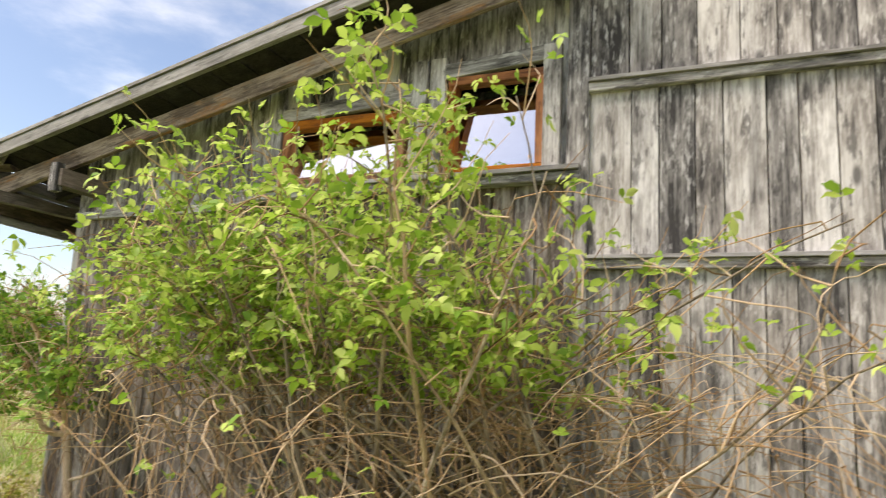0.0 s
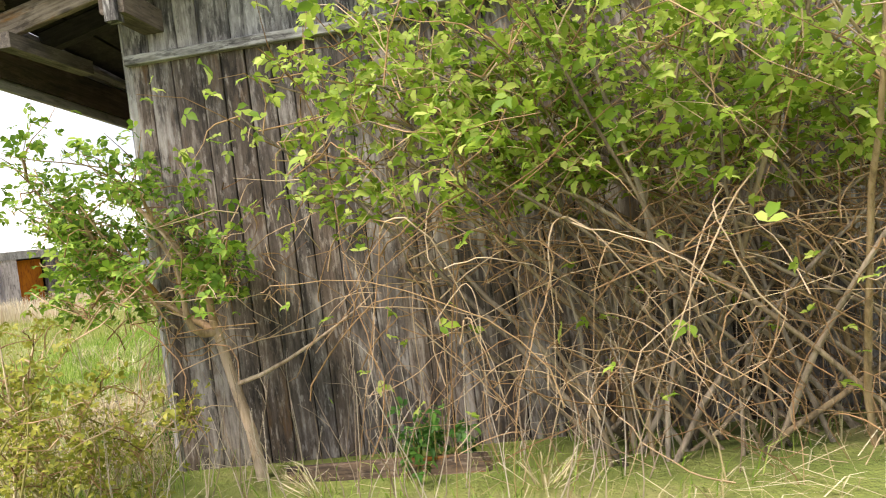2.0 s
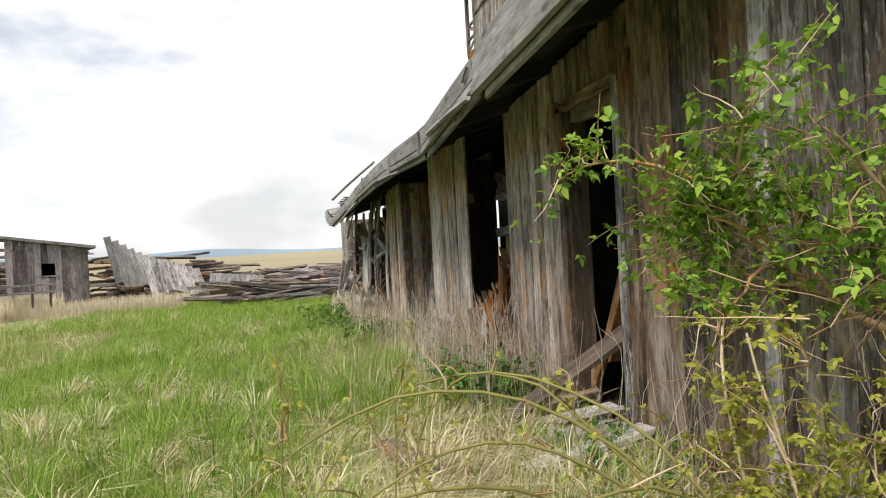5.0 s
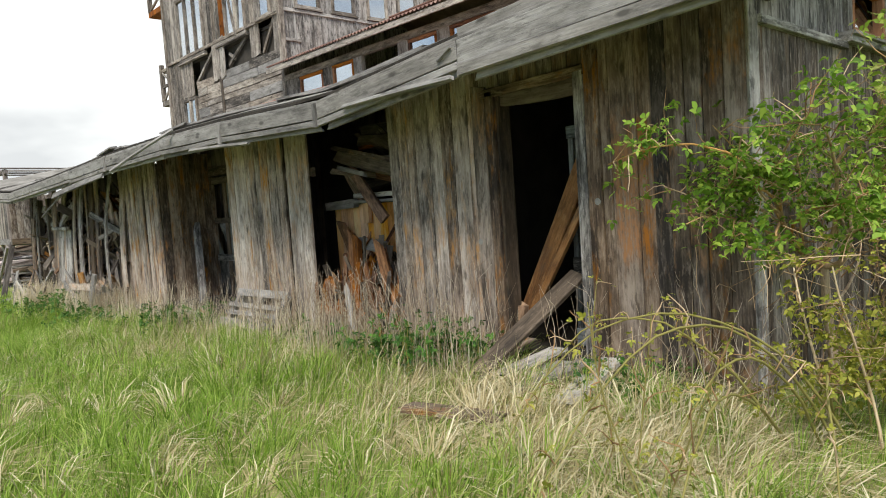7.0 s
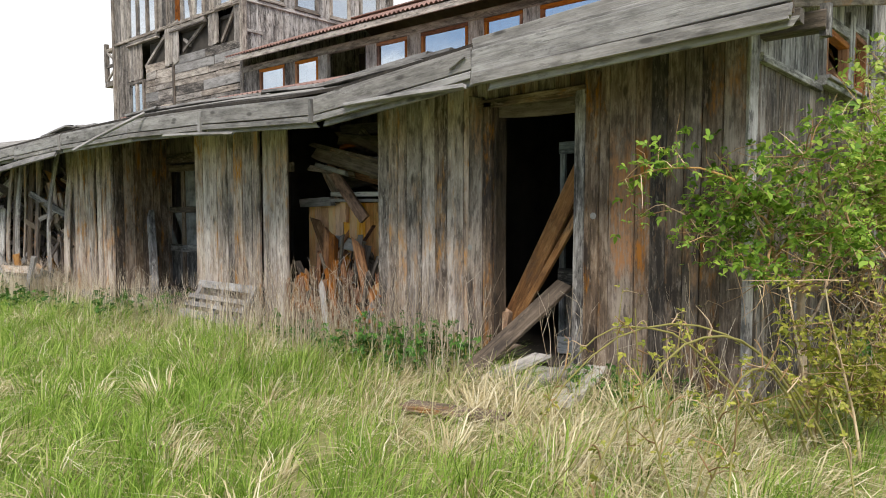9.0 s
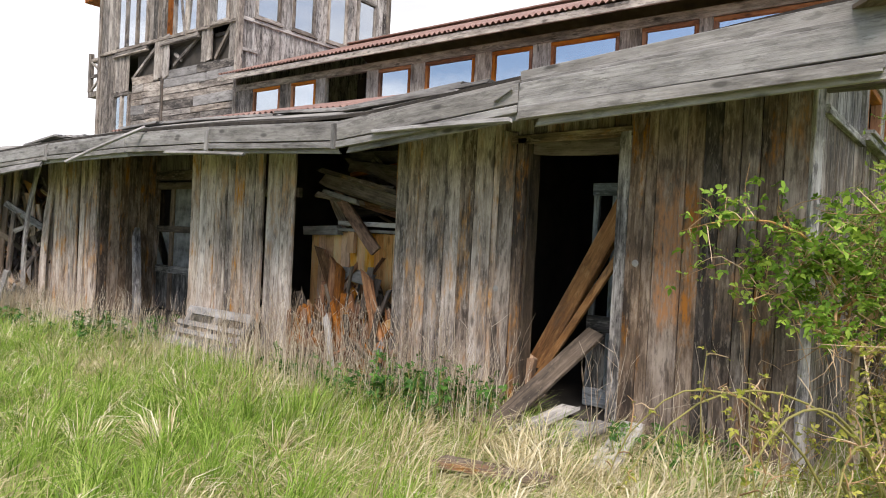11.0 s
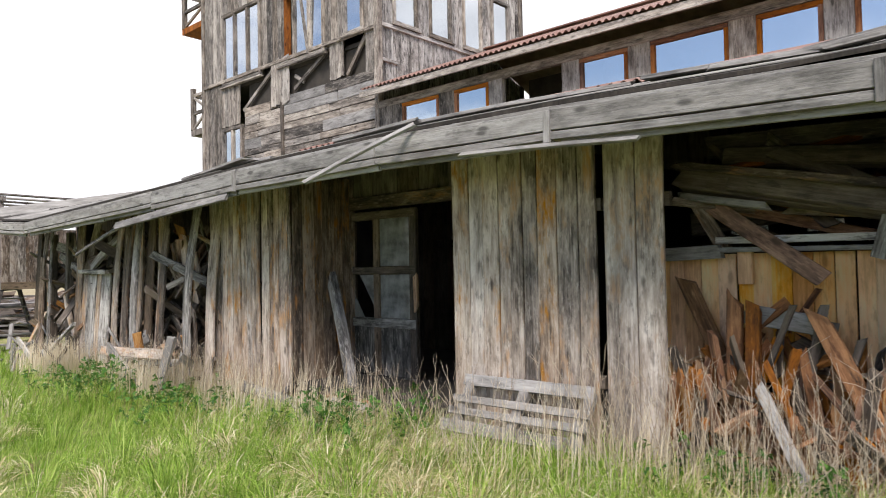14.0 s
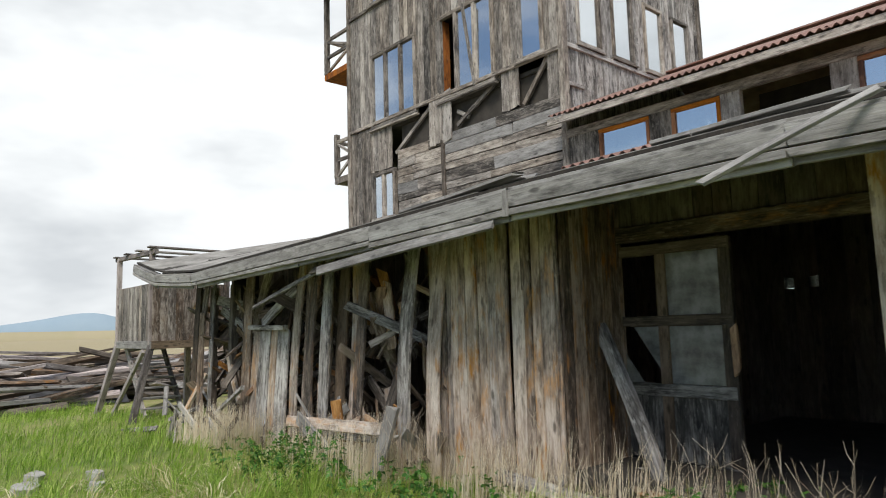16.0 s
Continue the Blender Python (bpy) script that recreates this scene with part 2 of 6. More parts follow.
def field():
    m, n, l, b = shader("field_turf", 0.95)
    tc = n.new("ShaderNodeTexCoord")
    p = tc.outputs["Object"]
    big = noise_at(n, l, p, (0.10, 0.10, 0.1), 5, 0.6)
    small = noise_at(n, l, p, (1.6, 1.6, 1.6), 6, 0.7)
    fine = noise_at(n, l, p, (28, 28, 28), 4, 0.7)
    f = arith(n, l, "ADD", arith(n, l, "MULTIPLY", big, 0.5), arith(n, l, "MULTIPLY", small, 0.5))
    col = ramp(n, l, f, [(0.38, (0.15, 0.24, 0.035)), (0.50, (0.27, 0.32, 0.075)), (0.60, (0.46, 0.40, 0.20))])
    away = n.new("ShaderNodeVectorMath")
    away.operation = "LENGTH"
    l.new(p, away.inputs[0])
    dry = n.new("ShaderNodeMapRange")
    dry.inputs["From Min"].default_value, dry.inputs["From Max"].default_value = 34.0, 52.0
    l.new(arith(n, l, "ADD", away.outputs["Value"], arith(n, l, "MULTIPLY", big, 14.0)), dry.inputs["Value"])
    col = blend(n, l, dry.outputs[0], col, (0.42, 0.35, 0.22))
    l.new(blend(n, l, arith(n, l, "MULTIPLY", fine, 0.55), col, (0.075, 0.085, 0.025)), b.inputs["Base Color"])
    bumped(n, l, b, fine, 0.8, 0.05)
    return m


def plain_mix(name, a, c, scale, rough=0.9):
    m, n, l, b = shader(name, rough)
    tc = n.new("ShaderNodeTexCoord")
    f = noise_at(n, l, tc.outputs["Object"], scale, 6, 0.65)
    l.new(ramp(n, l, f, [(0.32, a), (0.68, c)]), b.inputs["Base Color"])
    bumped(n, l, b, f, 0.4, 0.01)
    return m


M_RED, M_FELT, M_GLASS, M_DUSTY_SHEEN, M_FIELD = red_sheet(), felt(), window_glass(), dusty_sheen_glass(), field()
M_GRIME = window_glass("grimy_small_pane", (0.34, 0.36, 0.31))
M_LEAF = foliage("fresh_green_leaves", (0.16, 0.29, 0.03), (0.34, 0.49, 0.06), (0.58, 0.68, 0.19), glow=0.45)
M_ELDER = foliage("elder_green_leaves", (0.09, 0.19, 0.02), (0.20, 0.36, 0.04), (0.38, 0.52, 0.08), glow=0.35)
M_YELLOW = foliage("yellow_green_leaves", (0.17, 0.20, 0.025), (0.30, 0.32, 0.04), (0.45, 0.43, 0.08), glow=0.3)
M_NETTLE = foliage("nettle_leaves", (0.03, 0.09, 0.015), (0.06, 0.17, 0.025), (0.11, 0.24, 0.04), glow=0.2)
M_GRASS = foliage("green_grass_blades", (0.11, 0.21, 0.022), (0.27, 0.44, 0.055), (0.50, 0.60, 0.17), 0.55, 0.35)
M_GRASS_PALE = foliage("pale_field_grass", (0.20, 0.26, 0.05), (0.36, 0.43, 0.10), (0.56, 0.56, 0.24), 0.6, 0.3)
M_STRAW = foliage("dry_straw_blades", (0.42, 0.35, 0.18), (0.62, 0.54, 0.32), (0.78, 0.72, 0.52), 0.7, 0.2)
M_REED = foliage("pale_dry_reeds", (0.58, 0.48, 0.34), (0.70, 0.61, 0.46), (0.80, 0.73, 0.58), 0.8, 0.2)
M_STALK = foliage("dry_weed_stalks", (0.28, 0.21, 0.15), (0.44, 0.36, 0.27), (0.62, 0.55, 0.45), 0.8, 0.1)
M_TWIG = foliage("bare_brown_twigs", (0.19, 0.11, 0.05), (0.43, 0.27, 0.135), (0.64, 0.49, 0.33), 0.85, 0.0)
M_CANE = foliage("olive_bramble_canes", (0.14, 0.13, 0.035), (0.23, 0.21, 0.06), (0.33, 0.29, 0.11), 0.7, 0.0)
M_WOODS = foliage("far_bare_woodland", (0.22, 0.14, 0.085), (0.33, 0.23, 0.14), (0.42, 0.34, 0.20), 0.9, 0.0)
# distance haze is mixed into the ridge's own colour
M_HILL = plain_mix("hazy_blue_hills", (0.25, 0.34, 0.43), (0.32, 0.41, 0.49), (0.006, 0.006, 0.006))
M_PLAIN = plain_mix("tan_far_plain", (0.42, 0.36, 0.25), (0.36, 0.33, 0.21), (0.02, 0.02, 0.02))
M_STONE = plain_mix("grey_concrete_slab", (0.24, 0.235, 0.22), (0.46, 0.45, 0.42), (9, 9, 9))
M_SOIL = plain_mix("red_brown_soil", (0.10, 0.055, 0.03), (0.26, 0.15, 0.085), (7, 7, 7))
# the shade of unlit rooms and recesses is put into this colour
M_DARK = plain_mix("shade_dark_inner_boards", (0.03, 0.026, 0.022), (0.07, 0.06, 0.05), (3, 3, 3))
M_BLACK = plain_mix("black_tar_sheet", (0.02, 0.02, 0.022), (0.06, 0.06, 0.065), (4, 4, 4), 0.5)


# ---- building blocks ----
rng = random.Random(7)
WORLD = {}


def place(ob, m, parent=None):
    """Puts an object at a pose in the world, under its parent."""
    ob.matrix_basis = m
    WORLD[ob.name] = m
    if parent is not None:
        ob.parent = parent
        ob.matrix_parent_inverse = WORLD[parent.name].inverted()
    return ob


def thing(name, at, label, category, group="", kind=""):
    ob = place(new(name), Matrix.Translation(at))
    ob.empty_display_size = 0.1
    return tagged(ob, label, category, group, kind)


def solid(name, verts, faces, mat, parent=None, m=None, label=""):
    me = bpy.data.meshes.new(name)
    me.from_pydata(verts, [], faces)
    me.materials.append(mat)
    ob = place(new(name, me), m or Matrix(), parent)
    return tagged(ob, label) if label else ob


def board(name, a, b, w, t, mat, parent=None, face=(0, -1, 0), seg=2, rag=0.0, bow=0.0, side=0.0, jit=0.003, taper=1.0, label=""):
    """A plank from a to b, w wide and t thick, its broad side towards face; rag splits its ends, bow and side bend it."""
    a, b = Vector(a), Vector(b)
    z = (b - a).normalized()
    n = Vector(face)
    n = (n - n.dot(z) * z)
    n = n.normalized() if n.length > 1e-4 else z.orthogonal().normalized()
    x = z.cross(n)
    length = (b - a).length
    c = min(w, t) * 0.10
    ring = [(-w / 2, -t / 2), (w / 2, -t / 2), (w / 2, t / 2 - c), (w / 2 - c, t / 2), (-w / 2 + c, t / 2), (-w / 2, t / 2 - c)]
    verts, faces = [], []
    tilt = rng.uniform(-1, 1) * rag
    for i in range(seg + 1):
        f = i / seg
        k = 1 + (taper - 1) * f
        wave = math.sin(math.pi * f)
        dw = 1 + rng.uniform(-jit, jit) / max(w, 0.02)
        for u, v in ring:
            end = 0.0
            if rag and i in (0, seg):
                end = rng.uniform(-0.5, 0.5) * rag + tilt * u / w
            verts.append((u * k * dw + side * wave, v * k + bow * wave, f * length + end))
    for i in range(seg):
        for j in range(6):
            p, q = i * 6 + j, i * 6 + (j + 1) % 6
            faces.append((p, q, q + 6, p + 6))
    faces += [tuple(range(5, -1, -1)), tuple(range(seg * 6, seg * 6 + 6))]
    m = Matrix((x, n, z)).transposed().to_4x4()
    m.translation = a
    return solid(name, verts, faces, mat, parent, m, label)


def block(name, lo, hi, mat, parent=None, label=""):
    (x0, y0, z0), (x1, y1, z1) = lo, hi
    v = [(x, y, z) for z in (0, z1 - z0) for x, y in ((0, 0), (x1 - x0, 0), (x1 - x0, y1 - y0), (0, y1 - y0))]
    f = [(3, 2, 1, 0), (4, 5, 6, 7), (0, 1, 5, 4), (1, 2, 6, 5), (2, 3, 7, 6), (3, 0, 4, 7)]
    return solid(name, v, f, mat, parent, Matrix.Translation(lo), label)


def mesh_np(name, verts, tris, mat, parent=None, label="", smooth=False):
    me = bpy.data.meshes.new(name)
    me.vertices.add(len(verts))
    me.vertices.foreach_set("co", np.asarray(verts, np.float32).ravel())
    me.loops.add(tris.size)
    me.loops.foreach_set("vertex_index", tris.astype(np.int32).ravel())
    me.polygons.add(len(tris))
    me.polygons.foreach_set("loop_start", np.arange(0, tris.size, 3, dtype=np.int32))
    me.update(calc_edges=True)
    me.materials.append(mat)
    ob = place(new(name, me), Matrix(), parent)
    return tagged(ob, label) if label else ob


def interp(x, pts):
    xs, ys = [p[0] for p in pts], [p[1] for p in pts]
    return float(np.interp(x, xs, ys))


def ground_z(x, y):
    x, y = np.asarray(x, float), np.asarray(y, float)
    front = np.clip(0.11 + 0.02 * np.minimum(x, 0), -0.42, 0.2)
    flank = 0.05 + 0.05 * np.clip(y, 0, 5)
    s = np.clip(x + 0.2, 0, 1)
    z = front * (1 - s) + flank * s
    z = z + 0.035 * np.sin(1.3 * x + 0.7 * y) * np.sin(0.9 * y - 0.4 * x) * np.clip(-y, 0, 1)
    return z


def gz(x, y):
    return float(ground_z(x, y))


def plank_wall(parent, o, u, n, span, zlo, zhi, mat, width=0.145, thick=0.026, holes=(), rag=0.0, warp=0.004, skip=0.0, lean=0.0, gap=0.008):
    """Upright planks along direction u from o; zlo and zhi are functions of the distance along it; holes are (u0, u1, z0, z1)."""
    o, u, n = Vector(o), Vector(u), Vector(n)
    cuts = [span[0]]
    while cuts[-1] < span[1] - 0.05:
        cuts.append(min(span[1], cuts[-1] + width * rng.uniform(0.74, 1.28)))
    cuts[-1] = span[1]
    for h in holes:
        for e in h[:2]:
            if span[0] < e < span[1]:
                cuts = [c for c in cuts if abs(c - e) > 0.05 or c in span]
                cuts.append(e)
    cuts = sorted(set(cuts))
    for c0, c1 in zip(cuts, cuts[1:]):
        w, mid = c1 - c0 - rng.uniform(0.002, gap), (c0 + c1) / 2
        if w < 0.02 or rng.random() < skip:
            continue
        pieces = [(zlo(mid), zhi(mid))]
        for h0, h1, z0, z1 in holes:
            if h0 - 0.01 < mid < h1 + 0.01:
                cut = []
                for p0, p1 in pieces:
                    if z1 <= p0 or z0 >= p1:
                        cut.append((p0, p1))
                    else:
                        cut += [(p0, z0)] if z0 - p0 > 0.04 else []
                        cut += [(z1, p1)] if p1 - z1 > 0.04 else []
                pieces = cut
        for p0, p1 in pieces:
            out = n * (rng.uniform(0, 1) * warp)
            a = o + u * mid + out + Vector((0, 0, p0 - o.z + rng.uniform(-0.5, 0.5) * rag))
            b = o + u * (mid + rng.uniform(-1, 1) * lean) + out + Vector((0, 0, p1 - o.z + rng.uniform(-0.5, 0.5) * rag))
            board("plank", a, b, w, thick, mat, parent, n, 2, 0.012 + rag * 0.3, rng.uniform(-1, 1) * warp, rng.uniform(-1, 1) * warp * 0.4)


def window(name, o, u, n, w, h, lights, trim, glass, label, bar=0.055, deep=0.07, skip=(), sill=True, tilt=0.0):
    """A framed window with its lower corner at o, along u, facing n; lights: the widths of its panes as shares."""
    o, u, n, up = Vector(o), Vector(u), Vector(n), Vector((0, 0, 1))
    win = thing(name, o, label, "window", kind="structure")
    for z in (bar / 2, h - bar / 2):
        board("rail", o + up * z, o + up * z + u * w, bar, deep, trim, win, n)
    edges, s = [0.0], 0.0
    for q in lights:
        s += q / sum(lights)
        edges.append(s)
    for i, e in enumerate(edges):
        x = min(max(e * w, bar / 2), w - bar / 2)
        board("stile" if i in (0, len(lights)) else "mullion", o + u * x + up * bar, o + u * x + up * (h - bar), bar, deep, trim, win, n)
    for i in range(len(lights)):
        if i in skip:
            continue
        x0, x1 = edges[i] * w + bar * 0.5, edges[i + 1] * w - bar * 0.5
        c = [o + u * x + up * z + n * (d - tilt * z / h) for d in (-0.006, 0.0) for x, z in ((x0, bar * 0.7), (x1, bar * 0.7), (x1, h - bar * 0.7), (x0, h - bar * 0.7))]
        pane = solid("pane", [tuple(v) for v in c], [(3, 2, 1, 0), (4, 5, 6, 7), (0, 1, 5, 4), (1, 2, 6, 5), (2, 3, 7, 6), (3, 0, 4, 7)], glass, win)
        pane.visible_shadow = False
    if sill:
        board("sill", o + up * -0.02 + n * 0.03 - u * 0.05, o + up * -0.02 + n * 0.03 + u * (w + 0.05), 0.10, 0.035, trim, win, up)
    return win


def tube_paths(paths, sides=3):
    """Verts and triangles for many tapered twigs, each a list of (point, radius)."""
    V, T, base = [], [], 0
    for path in paths:
        pts = np.array([p for p, _ in path], float)
        rad = np.array([r for _, r in path], float)
        tan = np.gradient(pts, axis=0)
        tan /= np.linalg.norm(tan, axis=1)[:, None] + 1e-9
        ref = np.array((0.3, 0.5, 0.81))
        s = np.cross(tan, ref)
        s /= np.linalg.norm(s, axis=1)[:, None] + 1e-9
        r = np.cross(tan, s)
        ang = np.arange(sides) * 2 * math.pi / sides
        ring = pts[:, None] + rad[:, None, None] * (np.cos(ang)[None, :, None] * s[:, None] + np.sin(ang)[None, :, None] * r[:, None])
        V.append(ring.reshape(-1, 3))
        k = len(pts)
        i, j = np.meshgrid(np.arange(k - 1), np.arange(sides), indexing="ij")
        p, q = base + i * sides + j, base + i * sides + (j + 1) % sides
        T.append(np.stack([p, q, q + sides], -1).reshape(-1, 3))
        T.append(np.stack([p, q + sides, p + sides], -1).reshape(-1, 3))
        base += k * sides
    return np.concatenate(V), np.concatenate(T)


def leaves_np(centres, size, droop=0.35, seed=1, spread=1.0):
    """Pointed, folded leaves at the given places."""
    g = np.random.default_rng(seed)
    c = np.asarray(centres, float)
    k = len(c)
    d = g.normal(size=(k, 3))
    d[:, 2] = d[:, 2] * 0.6 - droop * 0.3
    d /= np.linalg.norm(d, axis=1)[:, None]
    s = np.cross(d, np.array((0, 0, 1.0)) + 0.5 * g.normal(size=(k, 3)))
    s /= np.linalg.norm(s, axis=1)[:, None] + 1e-9
    nrm = np.cross(s, d)
    L = size * g.uniform(0.55, 1.35, k)[:, None]
    # three leaflets to a leaf
    parts = [(1.0, 0.0, 1.0), (0.55, 0.85, 0.75), (0.55, -0.85, 0.75)]
    c = np.concatenate([c + d * L * (0.35 if i == 0 else 0.15) for i in range(3)])
    d, s = np.concatenate([d * p + s * q for p, q, _ in parts]), np.concatenate([s * p - d * q for p, q, _ in parts])
    nrm = np.concatenate([nrm] * 3) + 0.35 * g.normal(size=(3 * k, 3))
    nrm /= np.linalg.norm(nrm, axis=1)[:, None]
    L = np.concatenate([L * r for _, _, r in parts])
    k *= 3
    W = L * 0.27
    base, tip = c, c + d * L - np.array((0, 0, 1.0)) * L * 0.15
    m1, m2 = c + d * L * 0.35, c + d * L * 0.7 + nrm * L * 0.05
    lift = nrm * L * 0.10
    v = np.stack([base, m1 + s * W + lift, m2 + s * W * 0.75 + lift, tip, m2 - s * W * 0.75 + lift, m1 - s * W + lift, m2], 1).reshape(-1, 3)
    f = np.array([(0, 1, 6), (1, 2, 6), (2, 3, 6), (3, 4, 6), (4, 5, 6), (5, 0, 6)])
    t = (np.arange(k)[:, None, None] * 7 + f[None]).reshape(-1, 3)
    return v, t


def bent(a, b, lift, wig, k, r0, r1, g):
    a, b = np.array(a, float), np.array(b, float)
    up = np.array((0, 0, lift * 0.75))
    c1 = a * 0.67 + b * 0.33 + up + g.normal(size=3) * wig * 1.3
    c2 = a * 0.33 + b * 0.67 + up + g.normal(size=3) * wig * 1.3
    f = np.linspace(0, 1, k)[:, None]
    p = (1 - f) ** 3 * a + 3 * f * (1 - f) ** 2 * c1 + 3 * f ** 2 * (1 - f) * c2 + f ** 3 * b
    p[1:-1] += g.normal(size=(k - 2, 3)) * wig * 0.05
    return [(q, r0 + (r1 - r0) * i / (k - 1)) for i, q in enumerate(p)]


def blades(x, y, z, h, w, lean, seed, way=None):
    """Grass blades: five corners and three triangles each."""
    g = np.random.default_rng(seed)
    k = len(x)
    a = g.uniform(0, 2 * math.pi, k)
    b = g.normal(0.6, 0.9, k) if way is None else way
    s = np.stack([np.cos(a), np.sin(a), 0 * a], 1) * (w[:, None] / 2)
    d = np.stack([np.cos(b), np.sin(b), 0 * b], 1) * (lean * h)[:, None]
    p = np.stack([x, y, z - 0.02], 1)
    up = np.array((0, 0, 1.0))
    drop = np.clip(1 - 0.35 * lean ** 2, 0.15, 1)[:, None]
    m = p + d * 0.35 + up * (h * 0.62)[:, None] * drop ** 0.3
    tip = p + d + up * h[:, None] * drop
    v = np.stack([p - s, p + s, m + s * 0.8, m - s * 0.8, tip], 1).reshape(-1, 3)
    f = np.array([(0, 1, 2), (0, 2, 3), (3, 2, 4)])
    t = (np.arange(k)[:, None, None] * 5 + f[None]).reshape(-1, 3)
    return v, t


# ---- ground and distance ----
def build_ground():
    xs = np.unique(np.concatenate([np.linspace(-1500, -60, 24), np.linspace(-60, 12, 145), np.linspace(12, 900, 16)]))
    ys = np.unique(np.concatenate([np.linspace(-1200, -40, 20), np.linspace(-40, 16, 113), np.linspace(16, 1200, 20)]))
    X, Y = np.meshgrid(xs, ys, indexing="ij")
    Z = ground_z(X, Y)
    v = np.stack([X, Y, Z], -1).reshape(-1, 3)
    a = np.arange(len(xs) * len(ys)).reshape(len(xs), len(ys))
    p, q, r, s = a[:-1, :-1].ravel(), a[1:, :-1].ravel(), a[1:, 1:].ravel(), a[:-1, 1:].ravel()
    t = np.concatenate([np.stack([p, q, r], 1), np.stack([p, r, s], 1)])
    tagged(mesh_np("ground", v, t, M_FIELD), "rough grass field with green and straw patches", "ground", kind="structure")


def build_hills():
    g = np.random.default_rng(3)
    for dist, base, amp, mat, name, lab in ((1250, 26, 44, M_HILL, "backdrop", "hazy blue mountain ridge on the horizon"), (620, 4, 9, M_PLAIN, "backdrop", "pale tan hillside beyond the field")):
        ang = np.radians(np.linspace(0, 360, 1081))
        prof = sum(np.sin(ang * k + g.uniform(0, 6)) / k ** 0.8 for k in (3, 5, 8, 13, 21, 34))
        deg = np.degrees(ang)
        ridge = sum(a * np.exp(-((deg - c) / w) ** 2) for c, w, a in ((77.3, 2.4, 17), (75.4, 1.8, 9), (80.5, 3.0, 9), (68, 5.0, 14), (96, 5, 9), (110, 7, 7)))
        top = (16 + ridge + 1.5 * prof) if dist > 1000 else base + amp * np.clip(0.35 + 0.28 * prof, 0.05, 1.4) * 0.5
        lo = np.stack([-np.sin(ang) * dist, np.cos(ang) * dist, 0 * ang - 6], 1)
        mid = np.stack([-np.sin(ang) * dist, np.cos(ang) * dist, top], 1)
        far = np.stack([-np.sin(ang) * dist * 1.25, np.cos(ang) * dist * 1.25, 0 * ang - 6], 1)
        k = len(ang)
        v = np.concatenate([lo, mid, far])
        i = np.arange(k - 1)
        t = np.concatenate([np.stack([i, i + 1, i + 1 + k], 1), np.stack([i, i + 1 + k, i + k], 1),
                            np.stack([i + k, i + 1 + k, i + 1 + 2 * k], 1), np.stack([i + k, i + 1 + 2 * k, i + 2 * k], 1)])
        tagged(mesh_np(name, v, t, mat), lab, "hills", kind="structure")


def build_woods():
    """Bare brown woodland beyond the far shed."""
    g = np.random.default_rng(11)
    paths = []
    for _ in range(150):
        a, d = np.radians(g.uniform(137, 174)), g.uniform(62, 92)
        x, y = -math.sin(a) * d, math.cos(a) * d
        h = g.uniform(4.5, 8.5)
        paths.append(bent((x, y, -0.3), (x + g.normal(0, 0.5), y, h * 0.8), 0, 0.3, 4, 0.14, 0.04, g))
        for _ in range(70):
            z0 = g.uniform(0.2, 0.75) * h
            e = g.normal(size=3) * np.array((1.3, 1.3, 0.8))
            b = np.array((x, y, z0)) + e + np.array((0, 0, h * 0.22))
            paths.append(bent((x, y, z0), b, 0.2, 0.3, 4, 0.03, 0.008, g))
    for _ in range(3600):
        a, d = np.radians(g.uniform(135, 176)), g.uniform(52, 66)
        x, y = -math.sin(a) * d, math.cos(a) * d
        paths.append(bent((x, y, -0.2), (x + g.normal(0, 0.8), y + g.normal(0, 0.8), g.uniform(1.2, 4.4)), 0.3, 0.4, 4, 0.045, 0.012, g))
    v, t = tube_paths(paths)
    tagged(mesh_np("far_woodland", v, t, M_WOODS), "bare brown trees along the edge of the field", "woods", kind="stuff")


build_ground()
build_hills()
build_woods()

# ---- the long building: front wall ----
FASCIA = [(-18.6, 2.69), (-17.4, 2.42), (-15.8, 2.31), (-12.6, 2.38), (-11.1, 2.42), (-9.2, 2.48), (-7.05, 2.50), (-5.34, 2.47),
          (-3.46, 2.40), (-1.68, 2.56), (0.42, 2.67)]
UP, FRONT, SIDE, ALONG = Vector((0, 0, 1)), Vector((0, -1, 0)), Vector((1, 0, 0)), Vector((1, 0, 0))


def eave_z(x):
    return interp(x, FASCIA)


def roof_z(x, y):
    back = interp(x, [(-18.6, 3.72), (-12.8, 4.0), (0.5, 4.02)])
    front = eave_z(x) + 0.03 + 0.10 * max(0.0, min(1.0, (x + 1.7) / 2.1)) * (1 if x > -1.7 else 0)
    return front + (back - front) * (y + 0.78) / 5.36


wall_front = thing("wall_front", (-5, 0, 0), "weathered upright brown-grey board front wall with missing boards", "wall", kind="structure")


def base(x):
    return gz(x, -0.1) - 0.12


def stretch_of(x0, x1, mat=M_FRONT, width=0.15, top=None, **kw):
    plank_wall(wall_front, (0, 0.0, 0), ALONG, FRONT, (x0, x1), base, top or (lambda x: roof_z(x, 0) - 0.10), mat, width, **kw)


stretch_of(-1.21, -1.00, width=0.12)
stretch_of(-1.00, -0.68, M_STAIN, width=0.16)
stretch_of(-0.68, 0.0, width=0.14)
stretch_of(-3.47, -2.14, M_FRONT_PALE, width=0.15, warp=0.009, gap=0.010)
stretch_of(-5.40, -4.93, M_FRONT_PALE, width=0.21, lean=0.01, gap=0.012)
stretch_of(-6.90, -5.475, M_FRONT_PALE, width=0.165, lean=0.012, warp=0.012, gap=0.013)
stretch_of(-11.12, -9.36, M_FRONT_PALE, width=0.125, top=lambda x: roof_z(x, 0) - 0.16, lean=0.02, warp=0.022, gap=0.012, rag=0.05)
